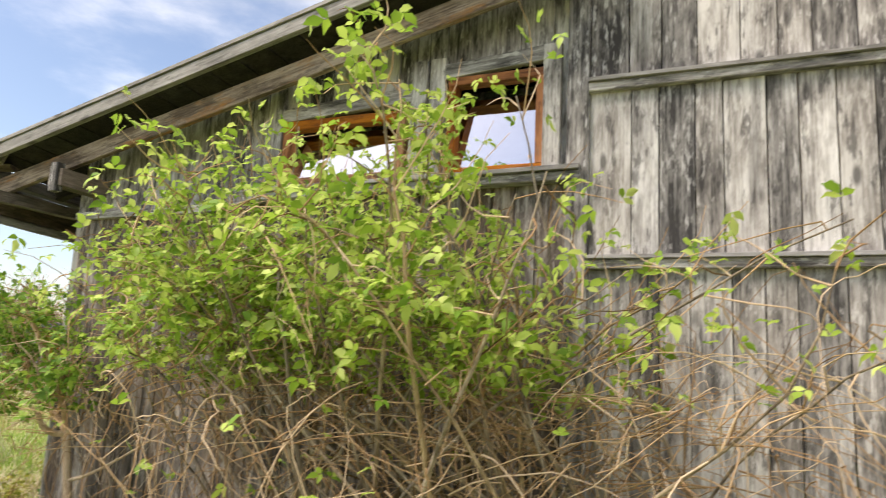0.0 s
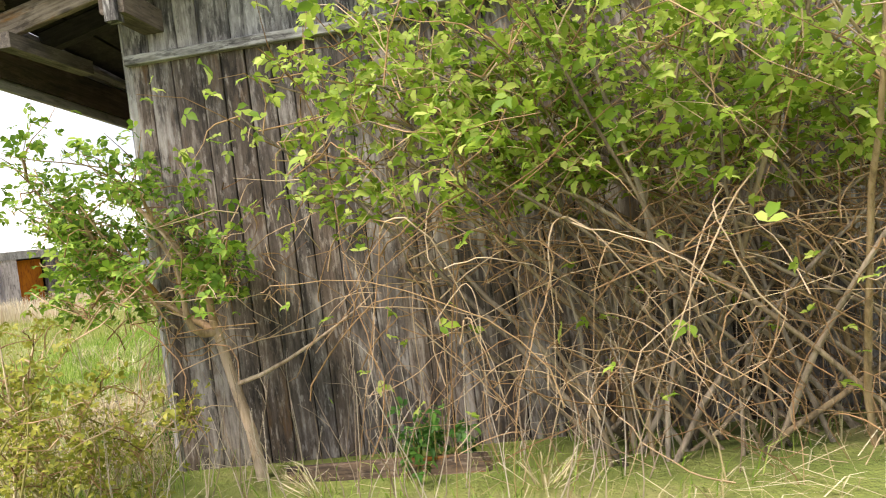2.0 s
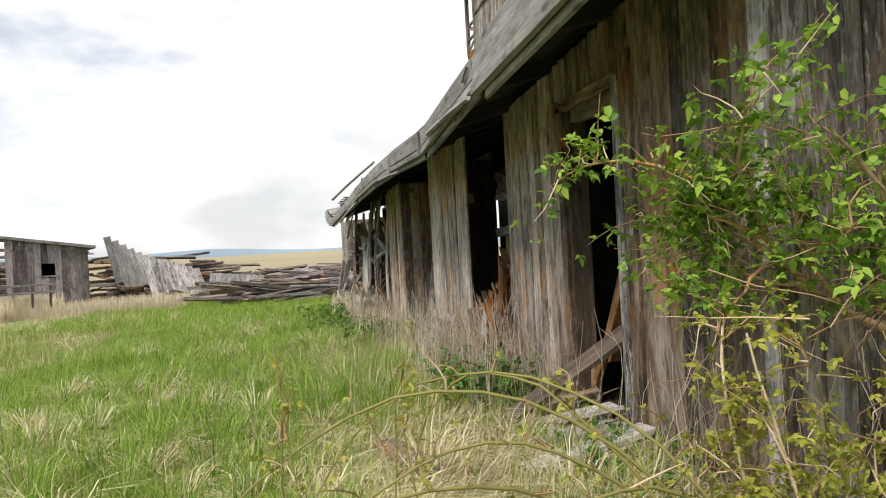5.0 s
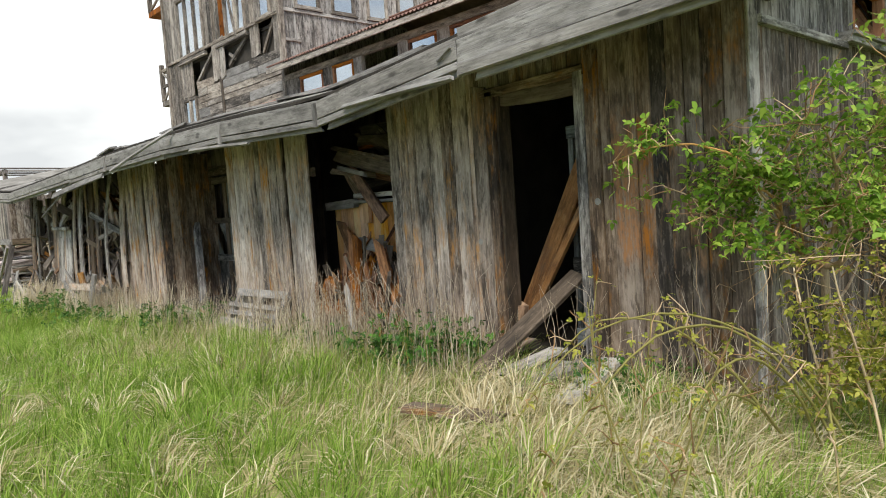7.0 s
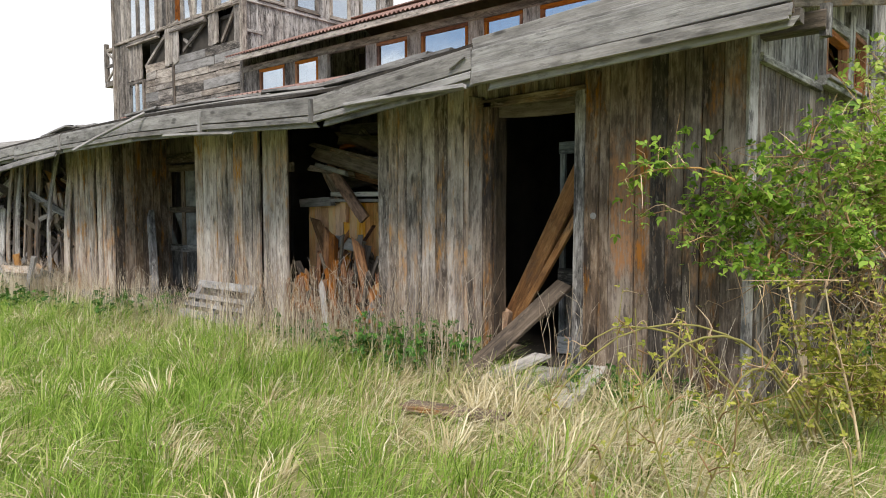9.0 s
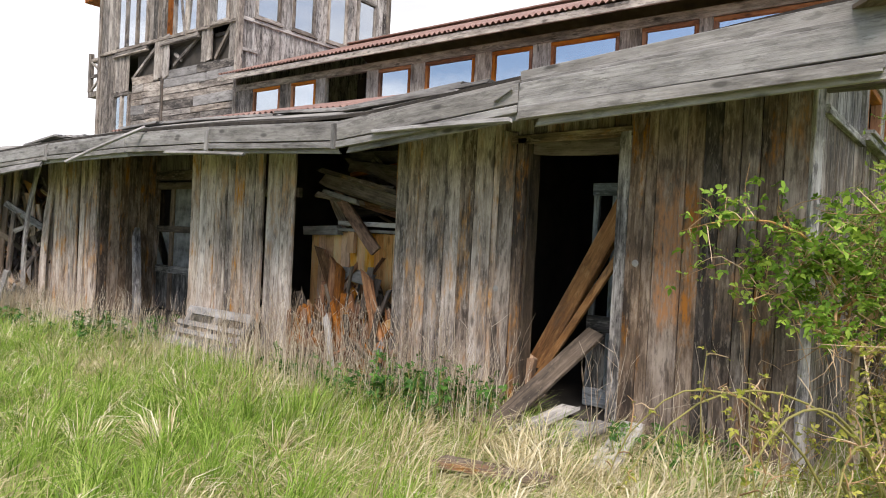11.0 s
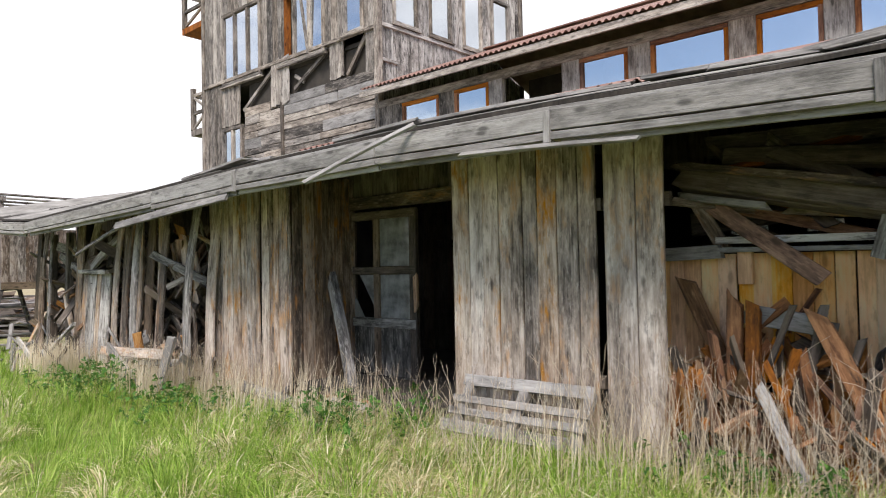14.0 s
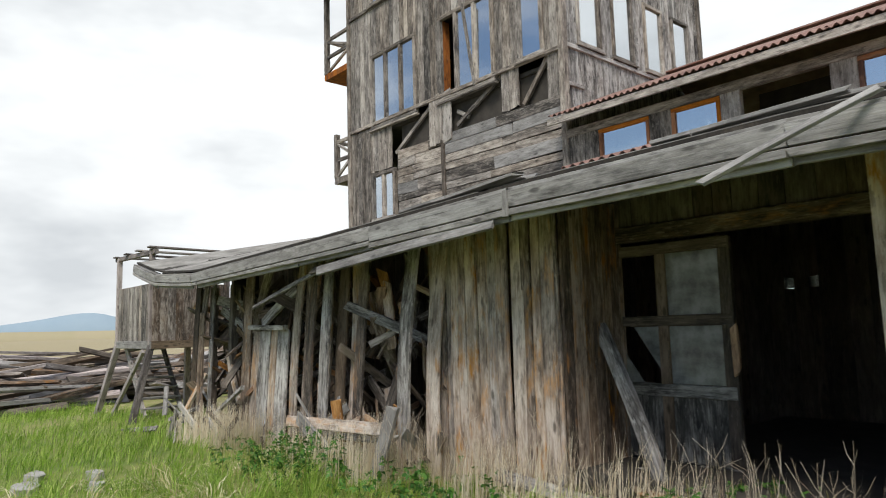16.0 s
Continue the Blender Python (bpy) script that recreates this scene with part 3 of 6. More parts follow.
# boards over the first doorway
plank_wall(wall_front, (0, 0.0, 0), ALONG, FRONT, (-2.14, -1.21), lambda x: 2.31, lambda x: roof_z(x, 0) - 0.1, M_FRONT, 0.16)
# the return beside the second doorway
plank_wall(wall_front, (-9.36, 0.02, 0), Vector((0, 1, 0)), SIDE, (0.0, 0.92), lambda s: -0.2, lambda s: 2.55, M_FRONT, 0.14)
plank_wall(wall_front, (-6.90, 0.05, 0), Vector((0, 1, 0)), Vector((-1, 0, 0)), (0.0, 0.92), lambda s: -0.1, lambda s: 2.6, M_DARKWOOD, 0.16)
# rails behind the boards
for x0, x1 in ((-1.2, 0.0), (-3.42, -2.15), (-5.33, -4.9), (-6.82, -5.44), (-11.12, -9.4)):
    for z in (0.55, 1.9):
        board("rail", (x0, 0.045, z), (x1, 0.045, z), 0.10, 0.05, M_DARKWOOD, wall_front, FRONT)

# first doorway: casing boards, lintel and drip board
doorway = thing("door_1", (-1.66, 0, 0.2), "open doorway framed by weathered grey boards", "doorway", kind="structure")
board("jamb", (-1.235, -0.03, 0.12), (-1.225, -0.03, 2.32), 0.085, 0.05, M_SIDE, doorway, FRONT, 3, 0.02, 0.004)
board("jamb", (-2.10, -0.03, 0.12), (-2.10, -0.03, 2.32), 0.09, 0.05, M_FRONT, doorway, FRONT, 3, 0.02)
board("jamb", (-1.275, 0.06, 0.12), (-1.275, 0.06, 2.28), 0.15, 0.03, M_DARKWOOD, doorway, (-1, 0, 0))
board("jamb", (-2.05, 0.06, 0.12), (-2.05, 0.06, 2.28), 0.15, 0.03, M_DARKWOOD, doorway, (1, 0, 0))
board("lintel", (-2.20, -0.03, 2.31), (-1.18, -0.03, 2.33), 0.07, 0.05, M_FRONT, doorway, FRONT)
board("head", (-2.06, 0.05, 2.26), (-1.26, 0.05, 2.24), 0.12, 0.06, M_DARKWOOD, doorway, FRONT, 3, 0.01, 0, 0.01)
board("casing", (-2.24, -0.028, 0.12), (-2.235, -0.028, 2.38), 0.15, 0.025, M_FRONT, doorway, FRONT, 3, 0.02)
board("casing", (-1.14, -0.028, 0.12), (-1.13, -0.028, 2.45), 0.12, 0.025, M_FRONT, doorway, FRONT, 3, 0.02)
for x, z in ((-2.29, 1.10), (-1.11, 1.38)):
    ang = [i * math.pi / 5 for i in range(10)]
    v = [(x + 0.026 * math.cos(a), -0.047, z + 0.026 * math.sin(a)) for a in ang] + [(x, -0.052, z)]
    solid("nail_washer", v, [(i, (i + 1) % 10, 10) for i in range(10)], M_STONE, doorway)

# ruined stretch at the far end
ruin = thing("wall_ruin", (-14.3, 0, 0), "collapsed wall stretch of bent and missing grey boards", "wall", kind="structure")
UPRIGHT = [(-11.02, -10.86, 9, 0.20, M_FRONT_PALE, 0.05, -0.06), (-11.38, -11.22, 9, 0.25, M_SIDE, 0.14, 0.10), (-12.50, -12.28, 9, 0.17, M_FRONT, 0.06, 0.05),
           (-12.66, -12.52, 9, 0.19, M_FRONT_PALE, -0.04, 0.02), (-12.86, -12.74, 9, 0.20, M_DARKWOOD, 0.03, 0.0), (-13.08, -12.96, 9, 0.21, M_SIDE, 0.10, 0.12),
           (-13.30, -13.18, 9, 0.20, M_FRONT_PALE, -0.03, 0.05), (-13.53, -13.36, 9, 0.22, M_FRONT, 0.07, -0.07), (-13.76, -13.60, 9, 0.20, M_SIDE_LOW, 0.02, 0.06),
           (-13.99, -13.80, 9, 0.21, M_FRONT_PALE, 0.05, -0.04), (-14.22, -14.22, 1.44, 0.24, M_SIDE, 0.01, 0.0), (-14.48, -14.48, 1.46, 0.26, M_FRONT_PALE, 0.01, 0.0),
           (-14.75, -14.76, 1.43, 0.25, M_SIDE, 0.02, 0.0), (-15.02, -15.02, 1.45, 0.26, M_FRONT_PALE, 0.01, 0.0), (-15.50, -15.46, 9, 0.24, M_FRONT, 0.02, 0.0),
           (-16.62, -16.58, 9, 0.13, M_SIDE, 0.03, 0.02), (-16.95, -17.12, 1.75, 0.16, M_FRONT, 0.05, 0.04), (-17.22, -17.10, 9, 0.22, M_SIDE_LOW, 0.06, -0.04),
           (-17.62, -17.50, 9, 0.20, M_DARKWOOD, 0.03, 0.05)]
for xb, xt, top, w, mat, bow, sway in UPRIGHT:
    z1 = roof_z(xt, 0) - 0.14 if top == 9 else top
    yb = -0.12 if top != 9 or mat is M_SIDE else -0.02
    board("plank", (xb, yb - 0.06, base(xb)), (xt, yb + 0.04, z1), w, 0.028, mat, ruin, (rng.uniform(-0.2, 0.2), -1, 0), 6, 0.07, bow, sway, jit=0.008)
# broken ends and short boards hanging in the openings
for x, z0, z1, w, tip in ((-12.35, 1.35, 1.85, 0.16, 0.03), (-11.98, 1.20, 1.95, 0.15, -0.05), (-11.75, 1.05, 1.70, 0.13, 0.04), (-12.05, -0.2, 0.75, 0.18, 0.06), (-11.75, -0.2, 0.95, 0.14, -0.05),
                          (-15.80, 1.25, 2.05, 0.15, 0.06), (-16.10, 1.45, 2.10, 0.18, -0.04), (-16.35, -0.3, 1.15, 0.15, 0.12), (-15.95, -0.3, 0.80, 0.16, -0.10), (-14.6, 1.62, 2.05, 0.14, 0.10)):
    board("plank", (x, 0.12, z0), (x + tip, 0.08, z1), w, 0.026, rng.choice((M_FRONT, M_SIDE_LOW, M_FRONT_PALE)), ruin, (rng.uniform(-0.3, 0.3), -1, 0.1), 4, 0.10, rng.uniform(-0.04, 0.04))
for a, b, w in (((-12.6, -0.1, 1.72), (-11.3, 0.1, 1.28), 0.11), ((-14.9, -0.05, 1.55), (-14.1, 0.05, 2.0), 0.15), ((-16.9, -0.25, -0.2), (-15.3, -0.2, 0.60), 0.06), ((-17.6, -0.3, -0.15), (-16.9, -0.1, 0.75), 0.10),
                ((-16.6, 0.05, 1.80), (-15.7, 0.1, 1.45), 0.13), ((-16.9, 0.1, 1.98), (-16.0, 0.1, 1.85), 0.16), ((-16.25, 0.0, 1.1), (-15.95, 0.05, 0.35), 0.12)):
    board("brace", a, b, w, 0.05, rng.choice((M_FRONT_PALE, M_SIDE_LOW, M_SIDE)), ruin, (0, -1, 0.2), 3, 0.06, 0.02)
board("rail", (-15.18, -0.14, 1.49), (-14.08, -0.14, 1.47), 0.07, 0.07, M_SIDE, ruin, FRONT)
for x in (-16.2, -17.0, -17.6):
    board("post", (x, 0.05, base(x)), (x + 0.06, 0.05, 2.2), 0.12, 0.11, M_DARKWOOD, ruin, FRONT, 3, 0.02, 0.02)
for i in range(170):
    x, z = rng.uniform(-17.5, -11.2), rng.uniform(0.0, 2.0)
    d = Vector((rng.uniform(-0.6, 0.6), rng.uniform(-0.15, 0.4), rng.uniform(-0.55, 0.55)))
    c = Vector((x, rng.uniform(0.12, 0.6), z))
    board("splinter", c - d, c + d, rng.uniform(0.05, 0.16), 0.03, rng.choice((M_DARKWOOD, M_FRONT, M_SIDE_LOW, M_SIDE_LOW, M_DARKWOOD, M_RAW)), ruin, (rng.uniform(-1, 1), -1, rng.uniform(-1, 1)), 2, 0.08)
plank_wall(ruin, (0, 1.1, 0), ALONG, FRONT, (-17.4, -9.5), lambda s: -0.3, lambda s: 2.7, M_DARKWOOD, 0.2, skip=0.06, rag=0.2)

# ---- side wall with its two high windows ----
wall_side = thing("wall_side", (0, 4, 0), "silver-grey upright board side wall with dark stains", "wall", kind="structure")
YA = Vector((0, 1, 0))
HIGH = ((1.74, 2.70, 2.50, 3.00), (2.90, 3.55, 2.50, 3.16))


def side_base(y):
    return gz(0.3, y) - 0.12


def side_top(y):
    return roof_z(0, y) - 0.12 if y < 3.75 else 3.95


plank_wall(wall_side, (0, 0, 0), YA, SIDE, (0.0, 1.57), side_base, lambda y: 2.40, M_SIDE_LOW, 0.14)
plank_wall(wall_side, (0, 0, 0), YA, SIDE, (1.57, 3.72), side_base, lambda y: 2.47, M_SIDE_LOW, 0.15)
plank_wall(wall_side, (-0.012, 0, 0), YA, SIDE, (0.0, 3.72), lambda y: 2.405 if y < 1.57 else 2.475, side_top, M_SIDE, 0.16, holes=HIGH)
plank_wall(wall_side, (0.02, 0, 0), YA, SIDE, (3.76, 9.5), side_base, lambda y: 1.98, M_SIDE, 0.17)
plank_wall(wall_side, (0.02, 0, 0), YA, SIDE, (3.76, 9.5), lambda y: 2.03, lambda y: 2.93, M_SIDE, 0.17)
plank_wall(wall_side, (0.02, 0, 0), YA, SIDE, (3.76, 4.5), lambda y: 2.98, lambda y: 3.95, M_SIDE, 0.17)
plank_wall(wall_side, (0.02, 0, 0), YA, SIDE, (4.5, 11.4), lambda y: 2.98, lambda y: 6.45 - 0.41 * abs(y - 8.0), M_SIDE, 0.2)
board("batten", (0.035, 0.0, 2.40), (0.035, 1.6, 2.41), 0.055, 0.045, M_SIDE, wall_side, SIDE, 4)
board("sill_board", (0.05, 1.55, 2.455), (0.05, 3.72, 2.475), 0.05, 0.09, M_SIDE, wall_side, SIDE, 4)
board("sill_board", (0.06, 1.55, 2.495), (0.06, 3.72, 2.515), 0.025, 0.12, M_FASCIA, wall_side, SIDE, 4)
for z in (2.005, 2.955):
    board("batten", (0.05, 3.76, z), (0.05, 9.5, z), 0.05, 0.05, M_SIDE, wall_side, SIDE, 6)
    board("batten", (0.055, 3.76, z + 0.035), (0.055, 9.5, z + 0.035), 0.02, 0.08, M_FASCIA, wall_side, SIDE, 6)
board("corner_post", (-0.012, 0.0, side_base(0)), (-0.012, 0.0, 2.62), 0.06, 0.07, M_SIDE, wall_side, (1, -1, 0), 3)
board("post", (0.03, 3.70, side_base(3.7)), (0.03, 3.70, 3.6), 0.12, 0.06, M_SIDE, wall_side, SIDE, 3)
board("plate", (-0.1, 0.05, 2.55), (-0.1, 4.5, 3.62), 0.1, 0.1, M_DARKWOOD, wall_side, SIDE)
window("window_1", (0.0, 1.78, 2.52), YA, SIDE, 0.88, 0.44, (1,), M_TRIM, M_GLASS, "high wooden window with red-brown frame and clear pane", 0.06, 0.08, sill=False, tilt=0.11)
window("window_2", (0.0, 2.93, 2.52), YA, SIDE, 0.58, 0.60, (1,), M_TRIM, M_GLASS, "taller high wooden window with red-brown frame", 0.05, 0.08, sill=False, tilt=0.14)
for y0, y1, z in ((1.74, 2.70, 3.0), (2.86, 3.58, 3.16)):
    board("head_board", (0.02, y0, z), (0.02, y1, z + 0.05), 0.09, 0.04, M_SIDE, wall_side, SIDE)
for y in (1.72, 2.74, 2.86, 3.55):
    board("casing", (0.022, y, 2.52), (0.022, y, min(3.25, side_top(y) - 0.02)), 0.10, 0.04, M_SIDE, wall_side, SIDE)

# ---- lean-to roof ----
lean_roof = thing("roof", (-9, 2, 3), "sagging weathered board lean-to roof", "roof", kind="structure")
y = -0.74
while y < 4.45:
    w = 0.225
    x0, x1 = -18.55 + rng.uniform(-0.12, 0.12), (0.42 if y < 3.7 else -0.02)
    k = 26
    verts, faces = [], []
    for i in range(k + 1):
        x = x0 + (x1 - x0) * i / k
        for yy, dz in ((y, 0), (y + w - 0.012, 0), (y + w - 0.012, 0.026), (y, 0.026)):
            verts.append((x + 9, yy - 2, roof_z(x, yy) + dz - 3 + rng.uniform(-0.002, 0.002)))
    for i in range(k):
        for j in range(4):
            faces.append((i * 4 + j, i * 4 + 4 + j, i * 4 + 4 + (j + 1) % 4, i * 4 + (j + 1) % 4))
    faces += [(0, 1, 2, 3), (k * 4 + 3, k * 4 + 2, k * 4 + 1, k * 4)]
    solid("deck_board", verts, faces, M_UNDERSIDE, lean_roof, Matrix.Translation((-9, 2, 3)))
    y += w + (0.007 if y < 0.2 else 0.002)
for i in range(19):
    x = -18.3 + i
    board("rafter", (x, -0.70, roof_z(x, -0.7) - 0.06), (x, 4.5, roof_z(x, 4.5) - 0.06), 0.07, 0.12, M_UNDERSIDE, lean_roof, UP)
# felt laid over the boards, and corrugated sheets further up


def sheet(name, x0, x1, y0, y1, lift, mat, wave=0.0, pitch=0.09, parent=lean_roof, zfun=roof_z, label="", steps=6):
    k = max(12, int((x1 - x0) / (pitch / 6 if wave else 0.4)))
    verts, faces = [], []
    for j in range(steps + 1):
        for i in range(k + 1):
            xx, yy = x0 + (x1 - x0) * i / k, y0 + (y1 - y0) * j / steps
            verts.append((xx, yy, zfun(xx, yy) + lift + wave * math.sin(2 * math.pi * (xx - x0) / pitch)))
    n1 = len(verts)
    verts += [(a, b, c - 0.006) for a, b, c in verts]
    for j in range(steps):
        for i in range(k):
            p = j * (k + 1) + i
            faces += [(p, p + 1, p + k + 2, p + k + 1), (n1 + p + k + 1, n1 + p + k + 2, n1 + p + 1, n1 + p)]
    for i in range(k):
        faces.append((n1 + i, n1 + i + 1, i + 1, i))
    return solid(name, verts, faces, mat, parent, label=label)


sheet("felt_sheet", -18.5, -9.6, -0.72, 4.4, 0.036, M_FELT, label="pale grey roofing felt")
sheet("felt_sheet", -9.6, 0.36, -0.60, 0.35, 0.036, M_FELT, label="pale grey roofing felt")
for x0 in (-9.4, -7.0, -4.6, -2.2):
    sheet("corrugated_sheet", x0, x0 + 2.42, 0.15, 4.4, 0.062, M_RED, 0.018, 0.105, label="rusty red corrugated sheet")

fascia = thing("trim_fascia", (-9, -0.78, 2.4), "long silvered fascia boards along the sagging eave", "fascia", kind="structure")
for (xa, za), (xb, zb) in zip(FASCIA, FASCIA[1:]):
    h = 0.20 if xa > -12 else 0.17
    right = xa > -1.9
    h = 0.25 if right else h
    hu = h * 0.68
    hl = h - hu - 0.012
    board("board", (xa + 0.005, -0.79, za - hu / 2), (xb - 0.005, -0.79, zb - hu / 2), hu, 0.032, M_FASCIA, fascia, FRONT, 6, 0.015, 0.008, 0.004)
    board("edge_board", (xa + 0.004, -0.792, za - h + hl / 2), (xb - 0.01, -0.792, zb - h + hl / 2), hl, 0.034, M_FASCIA, fascia, FRONT, 6, 0.03, 0.012, 0.007)
    board("backing", (xa + 0.01, -0.757, za - h / 2), (xb - 0.01, -0.757, zb - h / 2), h * 0.8, 0.02, M_DARKWOOD, fascia, FRONT, 3)
    board("lower_board", (xa + rng.uniform(0, 0.2), -0.755, za - h - 0.015), (xb, -0.755, zb - h - 0.02), 0.05, 0.03, M_FASCIA, fascia, FRONT, 3, 0.05)
    board("cap", (xa, -0.74, za + 0.012), (xb, -0.74, zb + 0.014), 0.11, 0.022, M_FASCIA, fascia, UP, 4, 0.03)
board("upper_board", (-1.68, -0.765, 2.595), (0.42, -0.765, 2.745), 0.10, 0.03, M_FASCIA, fascia, FRONT, 4, 0.02)
board("lower_edge", (-1.66, -0.815, 2.35), (0.40, -0.815, 2.44), 0.075, 0.025, M_FASCIA, fascia, FRONT, 4, 0.02)
for x, z in ((-5.36, 2.36), (-3.48, 2.30), (-9.2, 2.38)):
    board("cleat", (x, -0.815, z - 0.11), (x, -0.815, z + 0.10), 0.05, 0.025, M_FASCIA, fascia, FRONT)
board("cleat", (-1.72, -0.825, 2.52), (-1.86, -0.825, 2.45), 0.018, 0.018, M_FASCIA, fascia, FRONT)
# barge boards on the end of the roof
for dx, dz, h in ((0.41, 0.0, 0.085), (0.24, -0.16, 0.13)):
    board("barge_board", (dx, -0.76, 2.79 + dz - h / 2), (dx, 3.72, 3.80 + dz - h / 2), h, 0.04, M_FASCIA if dx > 0.38 else M_FRONT, fascia, SIDE, 5, 0.02)
board("barge_cap", (0.37, -0.80, 2.80), (0.37, 3.72, 3.82), 0.14, 0.025, M_FASCIA, fascia, UP, 5)
board("loose_board", (0.42, -0.98, 2.87), (0.30, -0.52, 2.82), 0.15, 0.03, M_TOWER, fascia, (1, -0.4, 0.5), 2, 0.03)
board("loose_board", (0.44, -0.92, 2.74), (0.20, -0.55, 2.76), 0.16, 0.025, M_DARKWOOD, fascia, UP, 2, 0.03)
board("purlin", (-0.3, 0.16, 2.60), (0.38, 0.16, 2.60), 0.12, 0.13, M_DARKWOOD, fascia, FRONT)
board("bracket", (0.37, 0.16, 2.50), (0.37, 0.16, 2.70), 0.07, 0.06, M_SIDE, fascia, SIDE)
board("purlin", (-0.3, -0.45, 2.50), (0.38, -0.45, 2.50), 0.08, 0.09, M_DARKWOOD, fascia, FRONT)
# boards slipped from the eave
loose = [((-12.0, -0.86, 2.06), (-9.35, -0.80, 2.24), 0.11, M_FASCIA), ((-6.1, -0.84, 2.26), (-4.72, -0.82, 2.19), 0.03, M_FASCIA),
         ((-7.28, -1.35, 2.13), (-6.57, -0.82, 2.56), 0.04, M_FASCIA), ((-3.0, -0.84, 2.30), (-1.72, -0.83, 2.31), 0.035, M_FASCIA),
         ((-12.4, -0.70, 2.10), (-11.0, -0.66, 2.18), 0.09, M_DARKWOOD), ((-14.2, -0.55, 1.75), (-12.2, -0.6, 2.15), 0.06, M_SIDE)]
for a, b, w, m in loose:
    board("slipped_board", a, b, w, 0.025, m, fascia, (0, -1, 0.5), 3, 0.04, 0.01)
for i in range(16):
    x = rng.uniform(-11.5, -3.5)
    l = rng.uniform(0.7, 1.9)
    yy = rng.uniform(-0.62, -0.2)
    board("roof_batten", (x, yy, roof_z(x, yy) + 0.06), (x + l, yy + rng.uniform(-0.1, 0.1), roof_z(x + l, yy) + 0.065), rng.uniform(0.06, 0.14), 0.025, M_FASCIA, lean_roof, UP, 2, 0.05)

# ---- inside the lean-to ----
inner = thing("wall_inner", (-8, 3, 0), "dark unlit board partitions inside the lean-to", "wall", kind="structure")
# assumed blocks close the rooms; their near-black stands for the shade inside
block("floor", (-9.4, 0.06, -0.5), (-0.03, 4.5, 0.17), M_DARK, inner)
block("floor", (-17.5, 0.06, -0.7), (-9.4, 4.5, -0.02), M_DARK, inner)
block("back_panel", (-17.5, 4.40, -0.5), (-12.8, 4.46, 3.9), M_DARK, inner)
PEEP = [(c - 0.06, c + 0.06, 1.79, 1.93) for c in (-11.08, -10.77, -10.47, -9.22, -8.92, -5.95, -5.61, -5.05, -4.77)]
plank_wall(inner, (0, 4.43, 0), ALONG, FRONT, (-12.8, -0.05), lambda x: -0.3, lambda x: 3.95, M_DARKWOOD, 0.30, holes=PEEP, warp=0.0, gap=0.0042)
# blocks added behind the planks to stop daylight in their gaps
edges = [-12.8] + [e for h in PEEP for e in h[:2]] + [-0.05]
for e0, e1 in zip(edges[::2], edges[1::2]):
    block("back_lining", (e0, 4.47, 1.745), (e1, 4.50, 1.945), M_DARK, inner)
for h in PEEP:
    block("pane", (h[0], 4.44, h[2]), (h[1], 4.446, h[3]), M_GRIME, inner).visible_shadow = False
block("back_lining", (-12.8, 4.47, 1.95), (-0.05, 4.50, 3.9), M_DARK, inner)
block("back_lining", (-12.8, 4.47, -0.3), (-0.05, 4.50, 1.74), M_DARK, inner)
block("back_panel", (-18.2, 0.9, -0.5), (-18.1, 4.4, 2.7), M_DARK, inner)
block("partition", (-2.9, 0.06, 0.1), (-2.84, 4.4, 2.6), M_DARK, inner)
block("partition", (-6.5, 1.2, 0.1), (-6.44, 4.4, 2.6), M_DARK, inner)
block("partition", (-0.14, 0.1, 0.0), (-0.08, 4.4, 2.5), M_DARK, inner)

# ---- clerestory of the hall behind ----
hall = thing("wall_hall", (-6.4, 4.58, 4), "hall wall above the lean-to with brown posts and a row of windows", "wall", kind="structure")
YC = 4.58
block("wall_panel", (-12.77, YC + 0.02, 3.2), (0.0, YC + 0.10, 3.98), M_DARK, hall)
CLER = [(-12.04, -11.2, 0), (-10.72, -10.05, 0), (-9.66, -8.6, 1), (-8.18, -7.48, 0), (-7.03, -6.05, 0), (-5.6, -4.93, 0), (-4.5, -3.48, 0), (-3.04, -2.35, 0), (-2.06, -0.68, 2)]
edge = -12.77
for i, (x0, x1, kind) in enumerate(CLER):
    board("post", ((edge + x0) / 2, YC, 3.9), ((edge + x0) / 2, YC, 4.72), max(0.08, x0 - edge - 0.1), 0.10, M_TOWER, hall, FRONT)
    if kind != 1:
        window("window_%d" % (i + 3), (x0 - 0.05, YC - 0.02, 3.97), ALONG, FRONT, x1 - x0 + 0.1, 0.62, (1,), M_TRIM, M_GLASS,
               "clerestory window with red-brown frame reflecting the sky" if kind == 0 else "wide milky clerestory window in a brown frame", 0.06, 0.07, sill=False)
    edge = x1
board("post", (-0.34, YC, 3.9), (-0.34, YC, 4.72), 0.5, 0.10, M_TOWER, hall, FRONT)
board("head_beam", (-12.8, YC - 0.02, 4.67), (0.02, YC - 0.02, 4.67), 0.14, 0.10, M_TOWER, hall, FRONT, 4)
board("foot_beam", (-12.8, YC - 0.02, 3.93), (0.02, YC - 0.02, 3.93), 0.08, 0.12, M_DARKWOOD, hall, FRONT, 4)
# unseen back wall, split to leave an open strip of sky behind the peepholes
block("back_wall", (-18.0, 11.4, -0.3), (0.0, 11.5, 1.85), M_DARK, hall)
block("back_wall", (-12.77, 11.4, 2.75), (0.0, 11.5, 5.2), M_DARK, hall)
# unseen end wall, added to keep daylight out of the hall
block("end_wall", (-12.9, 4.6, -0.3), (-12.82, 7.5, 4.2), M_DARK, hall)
# dark panel added behind the unglazed bay in place of the hall's shade
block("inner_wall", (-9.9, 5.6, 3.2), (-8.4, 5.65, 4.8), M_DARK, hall)
